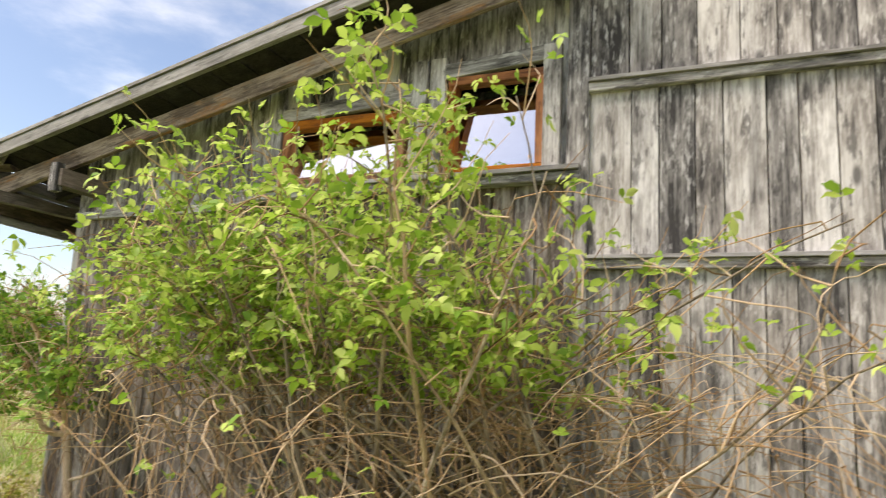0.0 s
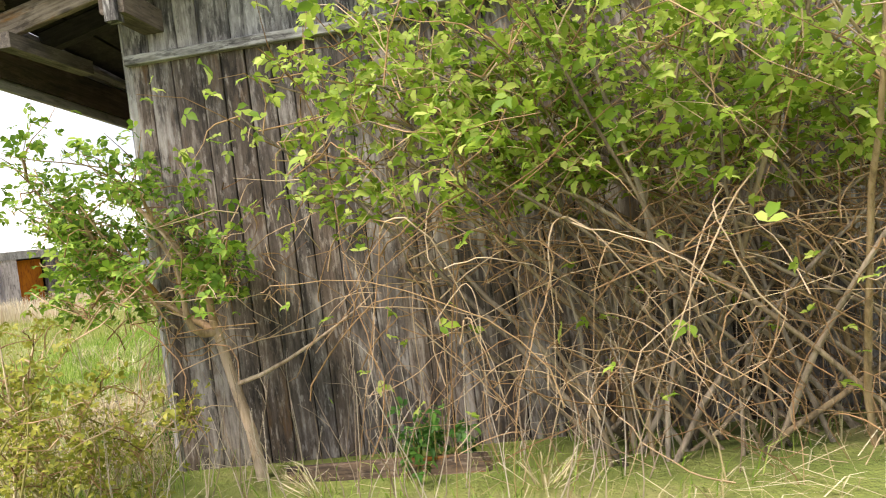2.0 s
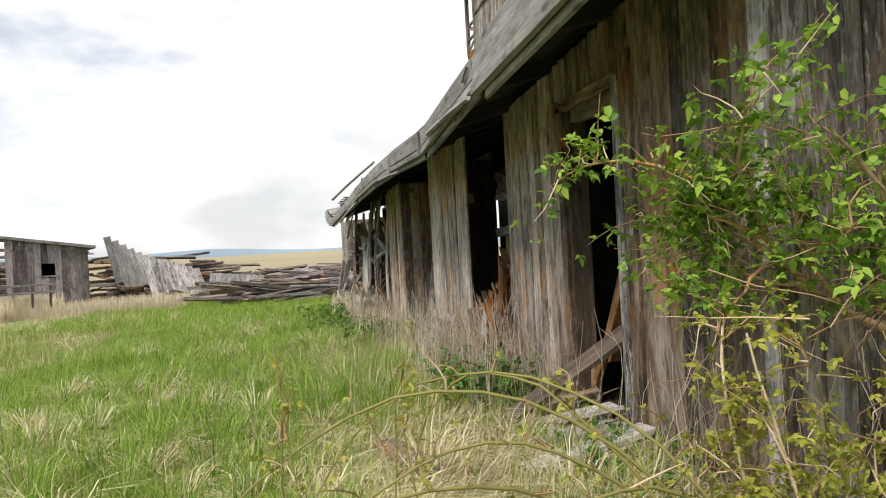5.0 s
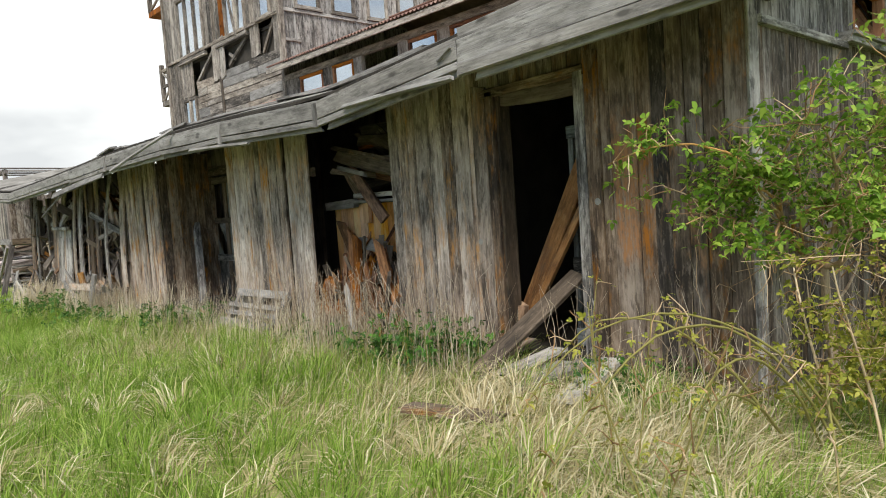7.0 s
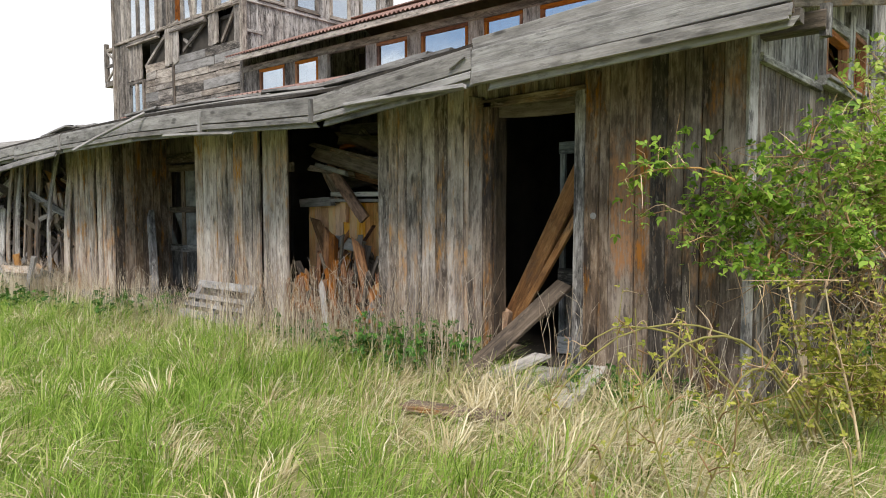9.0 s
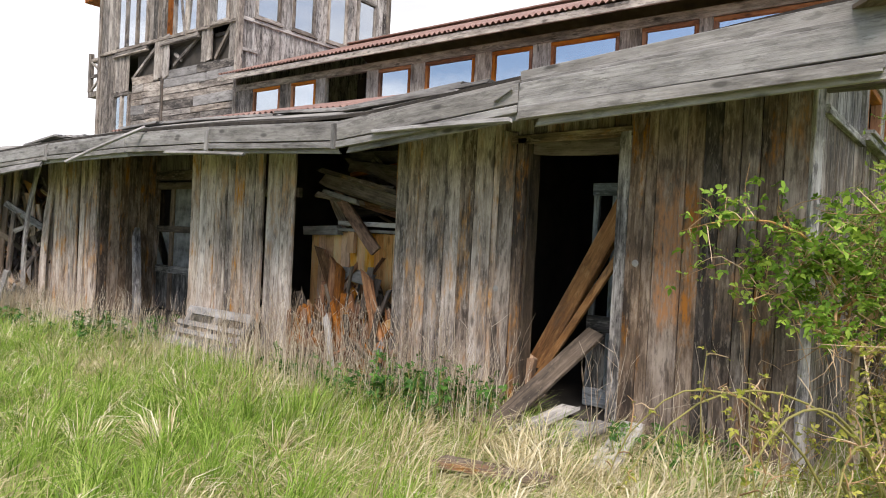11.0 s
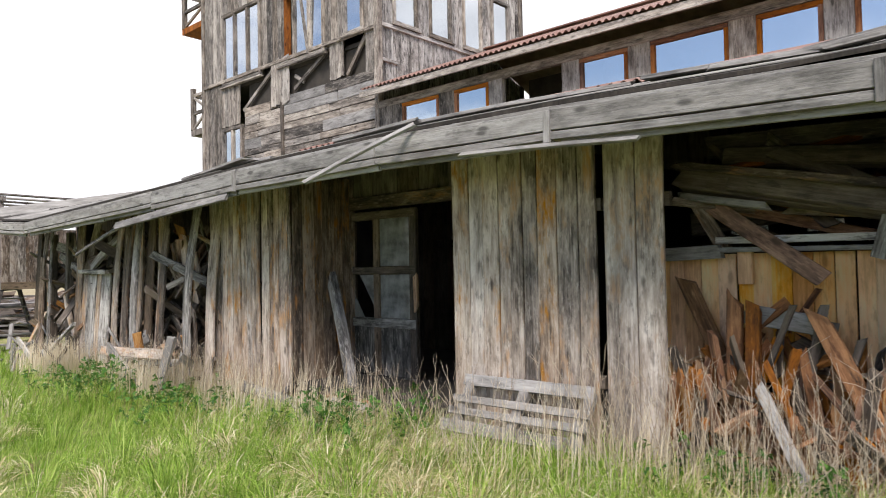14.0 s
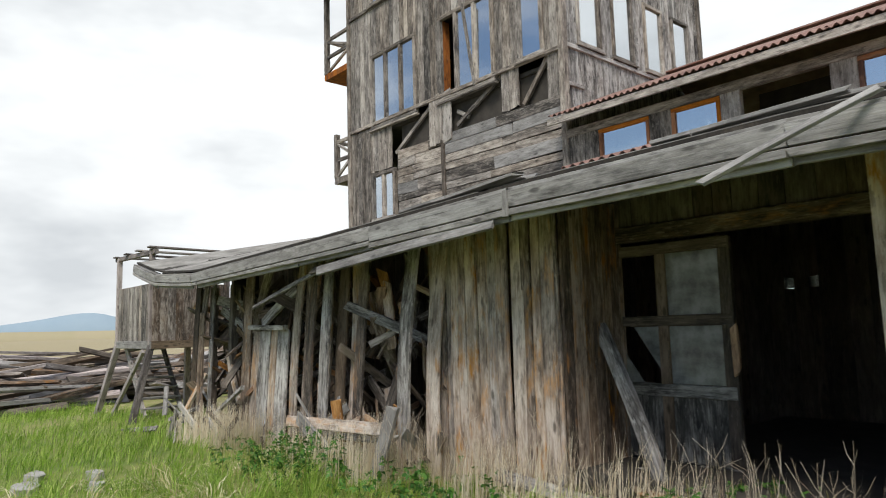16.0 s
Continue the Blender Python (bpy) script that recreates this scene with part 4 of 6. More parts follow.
hall_roof = thing("roof_hall", (-6.4, 8, 6.5), "red corrugated pitched hall roof", "roof", kind="structure")


def hall_z(x, y):
    return 6.52 - 0.415 * abs(y - 8.0)


for i in range(6):
    x0 = -12.75 + i * 2.17
    sheet("corrugated_sheet", x0, x0 + 2.19, 4.05, 8.02, 0.01, M_RED, 0.022, 0.11, hall_roof, hall_z, steps=2)
sheet("corrugated_sheet", -12.75, 0.3, 7.98, 12.0, 0.0, M_RED, 0, 0.1, hall_roof, hall_z, steps=2)
board("eave_board", (-12.8, 4.10, 4.80), (0.28, 4.10, 4.80), 0.11, 0.04, M_TOWER, hall_roof, FRONT, 5)
for i in range(14):
    x = -12.5 + i * 0.97
    board("rafter", (x, 4.10, 4.80), (x, 5.2, 5.26), 0.07, 0.10, M_DARKWOOD, hall_roof, UP)
board("ridge_cap", (-12.75, 8.0, 6.56), (0.3, 8.0, 6.56), 0.25, 0.03, M_RED, hall_roof, UP, 4)

# ---- tower ----
tower = thing("wall_tower", (-16.1, 7, 3), "tall weathered grey board tower with rows of windows", "wall", kind="structure")
TX0, TX1, TY0, TY1, TZ = -19.52, -12.78, 4.57, 9.42, 11.5
WIN_F = [(-18.58, -16.85, 6.12, 7.98, (1, 1, 1)), (-16.08, -14.42, 6.12, 8.02, (1, 1, 1)), (-13.82, -13.17, 6.28, 8.0, (1,)),
         (-18.6, -17.68, 3.9, 5.07, (1, 1)), (-18.6, -16.85, 9.22, 10.75, (1, 1, 1)), (-16.08, -14.0, 9.32, 10.85, (1, 1, 1, 1))]
WIN_S = [(4.98, 5.70, 6.42, 7.88, (1,)), (6.06, 6.78, 6.42, 7.88, (1,)), (7.18, 7.88, 6.42, 7.88, (1,)), (8.24, 8.95, 6.42, 7.88, (1,)),
         (5.5, 6.15, 9.30, 10.7, (1,)), (6.5, 7.2, 9.30, 10.7, (1,)), (7.5, 8.2, 9.30, 10.7, (1,)), (8.45, 9.0, 9.30, 10.7, (1,))]
hole_f = [w[:4] for w in WIN_F]
plank_wall(tower, (0, TY0, 0), ALONG, FRONT, (TX0, TX1), lambda x: 6.30, lambda x: 9.16, M_TOWER, 0.19, 0.03, hole_f)
plank_wall(tower, (0, TY0, 0), ALONG, FRONT, (TX0, TX1), lambda x: 9.24, lambda x: TZ, M_TOWER, 0.19, 0.03, hole_f)
plank_wall(tower, (0, TY0, 0), ALONG, FRONT, (TX0, -17.82), lambda x: 5.10 if x > -18.7 else 3.0, lambda x: 6.22, M_TOWER, 0.19, 0.03, hole_f, rag=0.05)
plank_wall(tower, (0, TY0 - 0.03, 0), ALONG, FRONT, (-16.42, -15.72), lambda x: 5.25 + 0.25 * abs(x + 16.1), lambda x: 6.28, M_TOWER, 0.2, 0.03, rag=0.2)
plank_wall(tower, (0, TY0, 0), ALONG, FRONT, (-14.28, -13.84), lambda x: 5.5, lambda x: 6.25, M_TOWER, 0.2, 0.03, rag=0.1)
plank_wall(tower, (0, TY0, 0), ALONG, FRONT, (-13.14, TX1), lambda x: 5.4, lambda x: 6.25, M_TOWER, 0.2, 0.03, rag=0.1)
z = 3.0
while z < 5.42:
    h = rng.uniform(0.15, 0.26)
    for x0, x1 in ((-17.6, -16.05), (-15.95, -12.80)):
        cut = rng.uniform(0.3, 0.7)
        for a, b in ((x0, x0 + (x1 - x0) * cut), (x0 + (x1 - x0) * cut, x1)):
            if z < 5.2 or rng.random() < 0.6:
                board("plank", (a, TY0 + rng.uniform(-0.012, 0.012), z + h / 2), (b - 0.01, TY0 + rng.uniform(-0.012, 0.012), z + h / 2 + rng.uniform(-0.02, 0.02)), h - 0.012, 0.03,
                      rng.choice((M_TOWER, M_FASCIA, M_TOWER)), tower, FRONT, 3, 0.03)
    z += h
board("post", (-16.0, TY0 - 0.02, 3.2), (-16.02, TY0 - 0.02, 5.3), 0.10, 0.06, M_DARKWOOD, tower, FRONT, 4, 0.04)
for x0, x1, z0, z1 in ((-17.75, -16.45, 5.42, 6.18), (-15.65, -14.32, 5.56, 6.22), (-13.8, -13.16, 5.5, 6.22)):
    board("brace", (x0 + 0.02, TY0 + 0.06, z0), (x1 - 0.02, TY0 + 0.06, z1), 0.09, 0.05, M_TOWER, tower, FRONT)
    if x0 < -15 and x0 > -17:
        board("brace", (x0 + 0.02, TY0 + 0.08, z0 + 0.3), (x0 + 0.35, TY0 + 0.08, z0 + 0.1), 0.08, 0.05, M_TOWER, tower, FRONT)
plank_wall(tower, (TX1, 0, 0), YA, SIDE, (TY0, TY1), lambda y: 4.3, lambda y: 9.16, M_SIDE, 0.16, 0.03, [w[:4] for w in WIN_S])
plank_wall(tower, (TX1, 0, 0), YA, SIDE, (TY0, TY1), lambda y: 9.24, lambda y: TZ, M_SIDE, 0.16, 0.03, [w[:4] for w in WIN_S])
for z in (6.27, 9.2):
    board("belt", (TX0, TY0 - 0.03, z), (TX1 + 0.04, TY0 - 0.03, z), 0.08, 0.06, M_TOWER, tower, FRONT, 4)
    board("belt", (TX1 + 0.03, TY0 - 0.03, z + 0.06), (TX1 + 0.03, TY1, z + 0.06), 0.08, 0.06, M_SIDE, tower, SIDE, 4)
board("belt", (TX1 + 0.03, TY0 - 0.03, 5.62), (TX1 + 0.03, TY0 + 0.5, 5.62), 0.07, 0.05, M_SIDE, tower, SIDE)
for x, yv in ((TX0, TY0), (TX1, TY0), (TX1, TY1)):
    board("corner_post", (x, yv, 3.0), (x, yv, TZ), 0.13, 0.13, M_TOWER, tower, FRONT, 5)
block("back_panel", (TX0, TY1 - 0.05, 3.0), (TX1, TY1, TZ), M_DARK, tower)
block("left_panel", (TX0, TY0 + 0.1, 3.0), (TX0 + 0.05, TY1, TZ), M_TOWER, tower)
for z in (6.05, 9.05):
    block("floor", (TX0, TY0 + 0.1, z), (TX1 - 0.05, TY1, z + 0.08), M_DARK, tower)
# dark sheets that carry the shade of the braced recesses
block("lower_backing", (TX0, TY0 + 0.14, 3.0), (TX1 - 0.1, TY0 + 0.18, 3.88), M_DARK, tower)
block("lower_backing", (-17.62, TY0 + 0.14, 3.88), (TX1 - 0.1, TY0 + 0.18, 6.05), M_DARK, tower)
num = 12
for x0, x1, z0, z1, lights in WIN_F:
    skip = (0,) if (x0, z0) == (-16.08, 6.12) else ()
    window("window_%d" % num, (x0, TY0 - 0.01, z0), ALONG, FRONT, x1 - x0, z1 - z0, lights, M_TOWER, M_GLASS, "tower window of tall panes in a grey wooden frame", 0.09, 0.09, skip)
    num += 1
for y0, y1, z0, z1, lights in WIN_S:
    window("window_%d" % num, (TX1 + 0.01, y0, z0), YA, SIDE, y1 - y0, z1 - z0, lights, M_TOWER, M_GLASS, "tower side window with one tall pane", 0.07, 0.09)
    num += 1
# the open casement: reddish reveal and a sash ajar
board("reveal", (-16.02, TY0 + 0.12, 6.2), (-16.02, TY0 + 0.12, 7.95), 0.24, 0.04, M_TRIM, tower, SIDE)
board("sash_stile", (-14.98, TY0 - 0.05, 6.2), (-15.10, TY0 - 0.22, 7.9), 0.06, 0.05, M_TOWER, tower, FRONT)
tower_roof = thing("roof_tower", (-16.1, 7, TZ), "wide wooden tower roof with deep eaves", "roof", kind="structure")
block("eave_slab", (TX0 - 2.3, TY0 - 1.0, TZ), (TX1 + 1.0, TY1 + 1.0, TZ + 0.10), M_TRIM, tower_roof)
block("roof_sheet", (TX0 - 2.4, TY0 - 1.1, TZ + 0.10), (TX1 + 1.1, TY1 + 1.1, TZ + 0.22), M_FELT, tower_roof)
# balconies on the far side of the tower
for z0, z1, out in ((8.05, 10.9, 1.3), (5.15, 6.45, 0.85)):
    balcony = thing("balcony", (TX0 - out / 2, 5.2, z0), "small wooden balcony with cross-braced railing on the tower", "balcony", "tower balconies")
    block("deck", (TX0 - out, 4.62, z0), (TX0, 6.4, z0 + 0.16), M_TRIM if z0 > 7 else M_TOWER, balcony)
    for yv in (4.66, 6.36):
        board("post", (TX0 - out + 0.06, yv, z0 + 0.16), (TX0 - out + 0.06, yv, z1 if z0 < 7 else TZ), 0.12, 0.12, M_TOWER, balcony, FRONT)
    for zr in (1.1, 0.62):
        board("handrail", (TX0 - out, 4.66, z0 + zr), (TX0, 4.66, z0 + zr), 0.09, 0.06, M_TOWER, balcony, FRONT)
    board("brace", (TX0 - out + 0.1, 4.66, z0 + 0.2), (TX0 - 0.05, 4.66, z0 + 0.62), 0.07, 0.05, M_TOWER, balcony, FRONT)
    board("brace", (TX0 - out + 0.1, 4.66, z0 + 1.05), (TX0 - 0.05, 4.66, z0 + 0.64), 0.07, 0.05, M_TOWER, balcony, FRONT)
    board("handrail", (TX0 - out + 0.06, 4.66, z0 + 1.1), (TX0 - out + 0.06, 6.4, z0 + 1.1), 0.09, 0.06, M_TOWER, balcony, SIDE)

# ---- second doorway with its double door ----
YD = 0.92
door = thing("door_2", (-8.85, YD, 0.05), "flaking dark grey panelled door with four dusty panes", "door", kind="structure")
leaf = board("leaf", (-8.92, YD, 0.06), (-8.92, YD, 2.12), 0.10, 0.05, M_DARKWOOD, door, FRONT, 3)
for x, w in ((-9.42, 0.09), (-8.31, 0.11)):
    board("stile", (x, YD, 0.06), (x, YD, 2.12), w, 0.05, M_DARKWOOD, leaf, FRONT, 3)
for z, h in ((2.08, 0.10), (1.42, 0.09), (0.80, 0.11), (0.12, 0.14)):
    board("rail", (-9.45, YD - 0.003, z), (-8.27, YD - 0.003, z), h, 0.05, M_DARKWOOD if z > 1 else M_DOOR, leaf, FRONT, 3)
for z0, z1 in ((1.47, 2.03), (0.86, 1.37)):
    block("pane", (-8.87, YD, z0), (-8.37, YD + 0.006, z1), M_DUSTY_SHEEN, leaf)
for corners in (((-9.37, 0.86), (-9.16, 0.86), (-9.37, 1.16)), ((-9.24, 1.37), (-8.97, 0.97), (-8.97, 1.37))):
    v = [(x, YD + d, z) for d in (0, 0.006) for x, z in corners]
    solid("broken_pane", v, [(0, 1, 2), (5, 4, 3), (0, 3, 4, 1), (1, 4, 5, 2), (2, 5, 3, 0)], M_DUSTY_SHEEN, leaf)
for x0, x1 in ((-9.37, -8.97), (-8.87, -8.37)):
    board("panel", ((x0 + x1) / 2, YD + 0.01, 0.19), ((x0 + x1) / 2, YD + 0.01, 0.745), x1 - x0, 0.025, M_DOOR, leaf, FRONT)
board("split_edge", (-8.25, YD - 0.03, 0.98), (-8.26, YD - 0.03, 1.34), 0.06, 0.03, M_RAW, leaf, FRONT, 3, 0.06)
board("head_beam", (-9.5, YD, 2.24), (-6.85, YD, 2.24), 0.15, 0.12, M_FRONT, door, FRONT, 3)
plank_wall(door, (0, YD + 0.02, 0), ALONG, FRONT, (-9.4, -6.85), lambda x: 2.32, lambda x: 2.72, M_DARKWOOD, 0.2)
block("threshold", (-9.5, YD - 0.15, -0.2), (-6.85, YD + 0.1, 0.06), M_DARKWOOD, door)

# ---- first doorway: beams, inner door, planks and slabs ----
inner_door = thing("inner_door", (-1.38, 0.6, 0.2), "faded blue-grey panelled door standing ajar inside", "door")
leaf = board("leaf", (-1.33, 0.42, 0.18), (-1.33, 0.42, 2.0), 0.10, 0.035, M_BLUEDOOR, inner_door, FRONT, 2)
for x, w in ((-1.48, 0.085), (-1.66, 0.05)):
    board("stile", (x, 0.44, 0.18), (x, 0.44, 2.0), w, 0.035, M_BLUEDOOR, leaf, FRONT, 2)
for z, h in ((0.86, 0.13), (0.26, 0.14), (1.95, 0.10)):
    board("rail", (-1.69, 0.435, z), (-1.28, 0.415, z), h, 0.04, M_DOOR if z == 0.86 else M_BLUEDOOR, leaf, FRONT)
for x in (-1.57, -1.41):
    board("panel", (x, 0.455, 0.32), (x, 0.455, 0.80), 0.12, 0.015, M_DOOR, leaf, FRONT)


def lone_board(name, a, b, w, t, mat, label, face=(0, -1, 0.3), category="timber", group="", **kw):
    ob = board(name, a, b, w, t, mat, None, face, 4, 0.06, label=label, **kw)
    return tagged(ob, label, category, group)


lone_board("leaning_beam", (-2.03, 0.22, 0.47), (-1.26, 0.27, 1.97), 0.15, 0.08, M_RAW, "thick orange-brown beam fallen across the doorway", (0, -1, 0))
lone_board("leaning_beam", (-2.07, 0.10, 0.18), (-2.03, 0.12, 0.56), 0.11, 0.07, M_RAW, "short split orange beam standing in the doorway", (0, -1, 0))
lone_board("leaning_lath", (-1.98, 0.10, 0.34), (-1.26, 0.12, 1.50), 0.055, 0.045, M_RAW, "thin brown lath leaning across the doorway", (0, -1, 0))
lone_board("loose_plank", (-1.86, -0.66, 0.14), (-1.52, 0.22, 0.80), 0.145, 0.04, M_DARKWOOD, "dark worn plank propped from the grass into the doorway", (0.4, -0.4, 1), "plank")
lone_board("loose_plank", (-2.12, -0.55, 0.14), (-1.86, 0.05, 0.28), 0.22, 0.03, M_FRONT, "broad brown plank at the doorway foot", (0, 0, 1), "plank")
lone_board("loose_plank", (-1.68, -0.55, 0.16), (-1.60, 0.03, 0.24), 0.14, 0.03, M_SIDE, "grey plank at the doorway foot", (0, 0, 1), "plank")
lone_board("loose_plank", (-1.66, -1.5, 0.16), (-0.98, -1.30, 0.16), 0.16, 0.03, M_FRONT, "reddish brown plank lying in the straw", (0, 0, 1), "plank")
lone_board("loose_plank", (0.30, 0.75, 0.12), (0.42, 1.75, 0.16), 0.10, 0.05, M_FRONT, "old board on edge along the side wall foot", (1, 0, 0.2), "plank")


def slab(at, r, label):
    v, f, k = [], [], 7
    for z in (0, 0.09):
        for i in range(k):
            a = i * 2 * math.pi / k
            q = r * (0.8 + 0.4 * rng.random()) * (1 if z == 0 else 0.93)
            v.append((q * math.cos(a), 0.6 * q * math.sin(a), z + rng.uniform(-0.01, 0.01)))
    f = [tuple(range(k - 1, -1, -1)), tuple(range(k, 2 * k))] + [(i, (i + 1) % k, k + (i + 1) % k, k + i) for i in range(k)]
    ob = solid("stone_slab", v, f, M_STONE, None, Matrix.Translation(at))
    tagged(ob, label, "stone", "slabs at the doorway")


for x, yv, r in ((-1.66, -0.10, 0.22), (-1.40, -0.05, 0.18), (-1.45, -0.42, 0.15)):
    slab((x, yv, gz(x, yv) - 0.01), r, "pale concrete slab before the open doorway")

for x, yv, r in ((-13.97, -3.2, 0.24), (-14.1, -2.5, 0.16), (-13.4, -2.65, 0.14), (-14.6, -3.0, 0.18)):
    slab((x, yv, gz(x, yv) - 0.01), r, "grey stone lying in the grass")

lone_board("fallen_plank", (-0.93, -0.82, gz(-0.93, -0.82) + 0.03), (-1.06, -0.06, 0.23), 0.17, 0.03, M_SIDE, "grey plank lying on the grass beside the doorway", (0, -0.2, 1), "plank")
lone_board("fallen_plank", (-1.42, -0.72, gz(-1.42, -0.72) + 0.03), (-1.24, -0.10, 0.21), 0.14, 0.03, M_FASCIA, "pale grey plank lying before the doorway", (0, -0.2, 1), "plank")

# ---- the gap with the broken lining ----
lining = thing("broken_lining", (-4.4, 0.9, 0.2), "pine-lined inner wall exposed behind the missing boards", "inner wall")
x = -5.2
while x < -3.46:
    w = rng.uniform(0.10, 0.14)
    board("lining_board", (x, 0.55 + rng.uniform(0, 0.01), 0.45 + rng.uniform(-0.1, 0.15)), (x, 0.55, 1.50), w - 0.004, 0.02, M_PANEL, lining, FRONT)
    x += w
board("sill", (-5.3, 0.47, 1.50), (-4.70, 0.45, 1.52), 0.07, 0.10, M_FASCIA, lining, UP, 3, 0.05)
board("sill", (-4.75, 0.47, 1.53), (-3.75, 0.47, 1.52), 0.035, 0.10, M_FASCIA, lining, FRONT)
board("sill", (-4.75, 0.50, 1.60), (-3.70, 0.50, 1.59), 0.05, 0.08, M_SIDE, lining, FRONT)
board("block_of_wood", (-4.55, 0.49, 1.28), (-4.55, 0.49, 1.52), 0.10, 0.05, M_PANEL, lining, FRONT)
board("stud", (-3.72, 0.40, 1.45), (-3.58, 0.38, 1.95), 0.08, 0.05, M_SIDE, lining, FRONT)
board("stud", (-3.52, 0.12, 1.85), (-3.52, 0.12, 2.45), 0.08, 0.08, M_RAW, lining, FRONT, 3, 0.03, 0.01)
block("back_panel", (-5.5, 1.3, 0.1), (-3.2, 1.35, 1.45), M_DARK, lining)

collapse = thing("fallen_ceiling", (-4.2, 0.5, 2.0), "collapsed ceiling boards and logs hanging in the wall gap", "debris")
hang = [((-5.0, 0.40, 2.18), (-3.45, 0.20, 1.86), 0.05, 0.04, M_FRONT), ((-5.0, 0.5, 2.08), (-3.5, 0.45, 1.74), 0.16, 0.12, M_DARKWOOD),
        ((-4.7, 0.6, 2.22), (-3.55, 0.6, 2.10), 0.13, 0.12, M_DARKWOOD), ((-5.0, 0.45, 1.95), (-4.35, 0.35, 1.82), 0.05, 0.04, M_FASCIA),
        ((-4.92, 0.57, 1.95), (-4.01, 0.31, 1.32), 0.12, 0.05, M_ROT), ((-4.9, 0.5, 1.9), (-4.72, 0.6, 1.52), 0.10, 0.04, M_FRONT),
        ((-4.6, 0.7, 2.02), (-3.5, 0.75, 1.95), 0.06, 0.05, M_FASCIA), ((-4.6, 0.42, 2.02), (-3.5, 0.35, 1.76), 0.15, 0.10, M_DARKWOOD),
        ((-4.9, 0.8, 2.35), (-3.4, 0.8, 2.3), 0.14, 0.12, M_DARKWOOD), ((-5.1, 0.9, 1.75), (-3.4, 0.95, 1.95), 0.2, 0.06, M_DARKWOOD)]
for a, b, w, t, m in hang:
    board("fallen_board", a, b, w, t, m, collapse, (0, -1, 0.3), 4, 0.08, rng.uniform(-0.02, 0.02))
for i in range(30):
    c = Vector((rng.uniform(-4.9, -3.5), rng.uniform(0.5, 1.0), rng.uniform(1.72, 2.3)))
    d = Vector((rng.uniform(0.15, 0.5), rng.uniform(-0.15, 0.15), rng.uniform(-0.22, 0.08)))
    board("splinter", c - d, c + d, rng.uniform(0.03, 0.10), 0.025, rng.choice((M_DARKWOOD, M_DARKWOOD, M_FRONT, M_DARKWOOD, M_ROT)), collapse, (rng.uniform(-0.5, 0.5), -1, rng.uniform(-0.5, 0.8)), 2, 0.06)

heap = thing("debris_heap", (-4.2, 0.4, 0.1), "heap of rotten orange-brown broken wood in the wall gap", "debris")
for i in range(210):
    x, yv = rng.uniform(-4.95, -3.45), rng.uniform(-0.06, 0.48)
    top = 0.25 + 0.85 * (1 - abs(x + 4.25) / 0.9) * min(1, (yv + 0.3) / 0.6)
    c = Vector((x, yv, 0.08 + rng.random() * max(0.1, top)))
    d = Vector((rng.uniform(-0.22, 0.22), rng.uniform(-0.12, 0.12), rng.uniform(-0.18, 0.22)))
    if i % 5 < 3:
        d = Vector((rng.gauss(0, 0.06), rng.uniform(-0.06, 0.06), rng.uniform(0.12, 0.30)))
    board("splinter", c - d, c + d, rng.uniform(0.02, 0.09), rng.uniform(0.012, 0.04), rng.choice((M_ROT, M_ROT, M_ROT, M_RAW, M_DARKWOOD, M_DARKWOOD, M_ROT)), heap, (rng.uniform(-1, 1), -1, rng.uniform(-1, 1)), 2, 0.07)
upright = [((-4.58, 0.25, 0.15), (-4.55, 0.25, 1.18), 0.10, 0.06, M_ROT), ((-4.45, 0.2, 0.12), (-4.42, 0.22, 1.12), 0.09, 0.06, M_ROT), ((-4.48, 0.3, 1.08), (-4.05, 0.3, 1.02), 0.13, 0.05, M_FASCIA),
           ((-4.02, 0.2, 1.08), (-3.62, 0.05, 0.30), 0.11, 0.04, M_ROT), ((-4.3, -0.05, 0.62), (-4.02, -0.2, 0.12), 0.07, 0.03, M_SIDE), ((-3.6, 0.0, 0.42), (-3.45, -0.2, 0.1), 0.08, 0.03, M_SIDE),
           ((-3.72, 0.2, 0.58), (-3.5, 0.15, 0.66), 0.12, 0.10, M_PANEL), ((-4.85, 0.3, 0.3), (-4.62, 0.3, 0.75), 0.12, 0.05, M_RAW), ((-4.95, 0.4, 1.3), (-4.75, 0.45, 0.8), 0.12, 0.04, M_RAW),
           ((-3.48, 0.6, 0.4), (-3.5, 0.6, 1.3), 0.14, 0.08, M_DARKWOOD), ((-4.2, 0.4, 0.9), (-3.9, 0.5, 0.7), 0.09, 0.05, M_DARKWOOD)]
for a, b, w, t, m in upright:
    board("broken_board", a, b, w, t, m, heap, FRONT, 4, 0.12)

# ---- things along the front ----
pallet = thing("pallet", (-6.2, -0.1, 0.1), "grey weathered slatted pallet leaning on the wall boards", "pallet")
for z, yv, h in ((0.45, -0.08, 0.10), (0.31, -0.20, 0.06), (0.22, -0.26, 0.06), (0.11, -0.34, 0.10)):
    board("slat", (-6.72 - (0.48 - z) * 0.15, yv, z + 0.02), (-5.47 + (0.48 - z) * 0.1, yv, z + 0.03), h, 0.025, M_FASCIA, pallet, (0, -1, 0.5), 3, 0.02)
for x in (-6.68, -6.12, -5.54):
    board("runner", (x, -0.33, 0.04), (x + 0.03, -0.05, 0.48), 0.09, 0.06, M_FASCIA, pallet, (0, -1, 0.5), 2, 0.02)
lone_board("leaning_pole", (-8.52, 0.20, -0.05), (-9.48, 0.62, 1.52), 0.11, 0.09, M_SIDE, "grey split pole leaning beside the panelled door", (0, -1, 0), "pole", side=0.03)
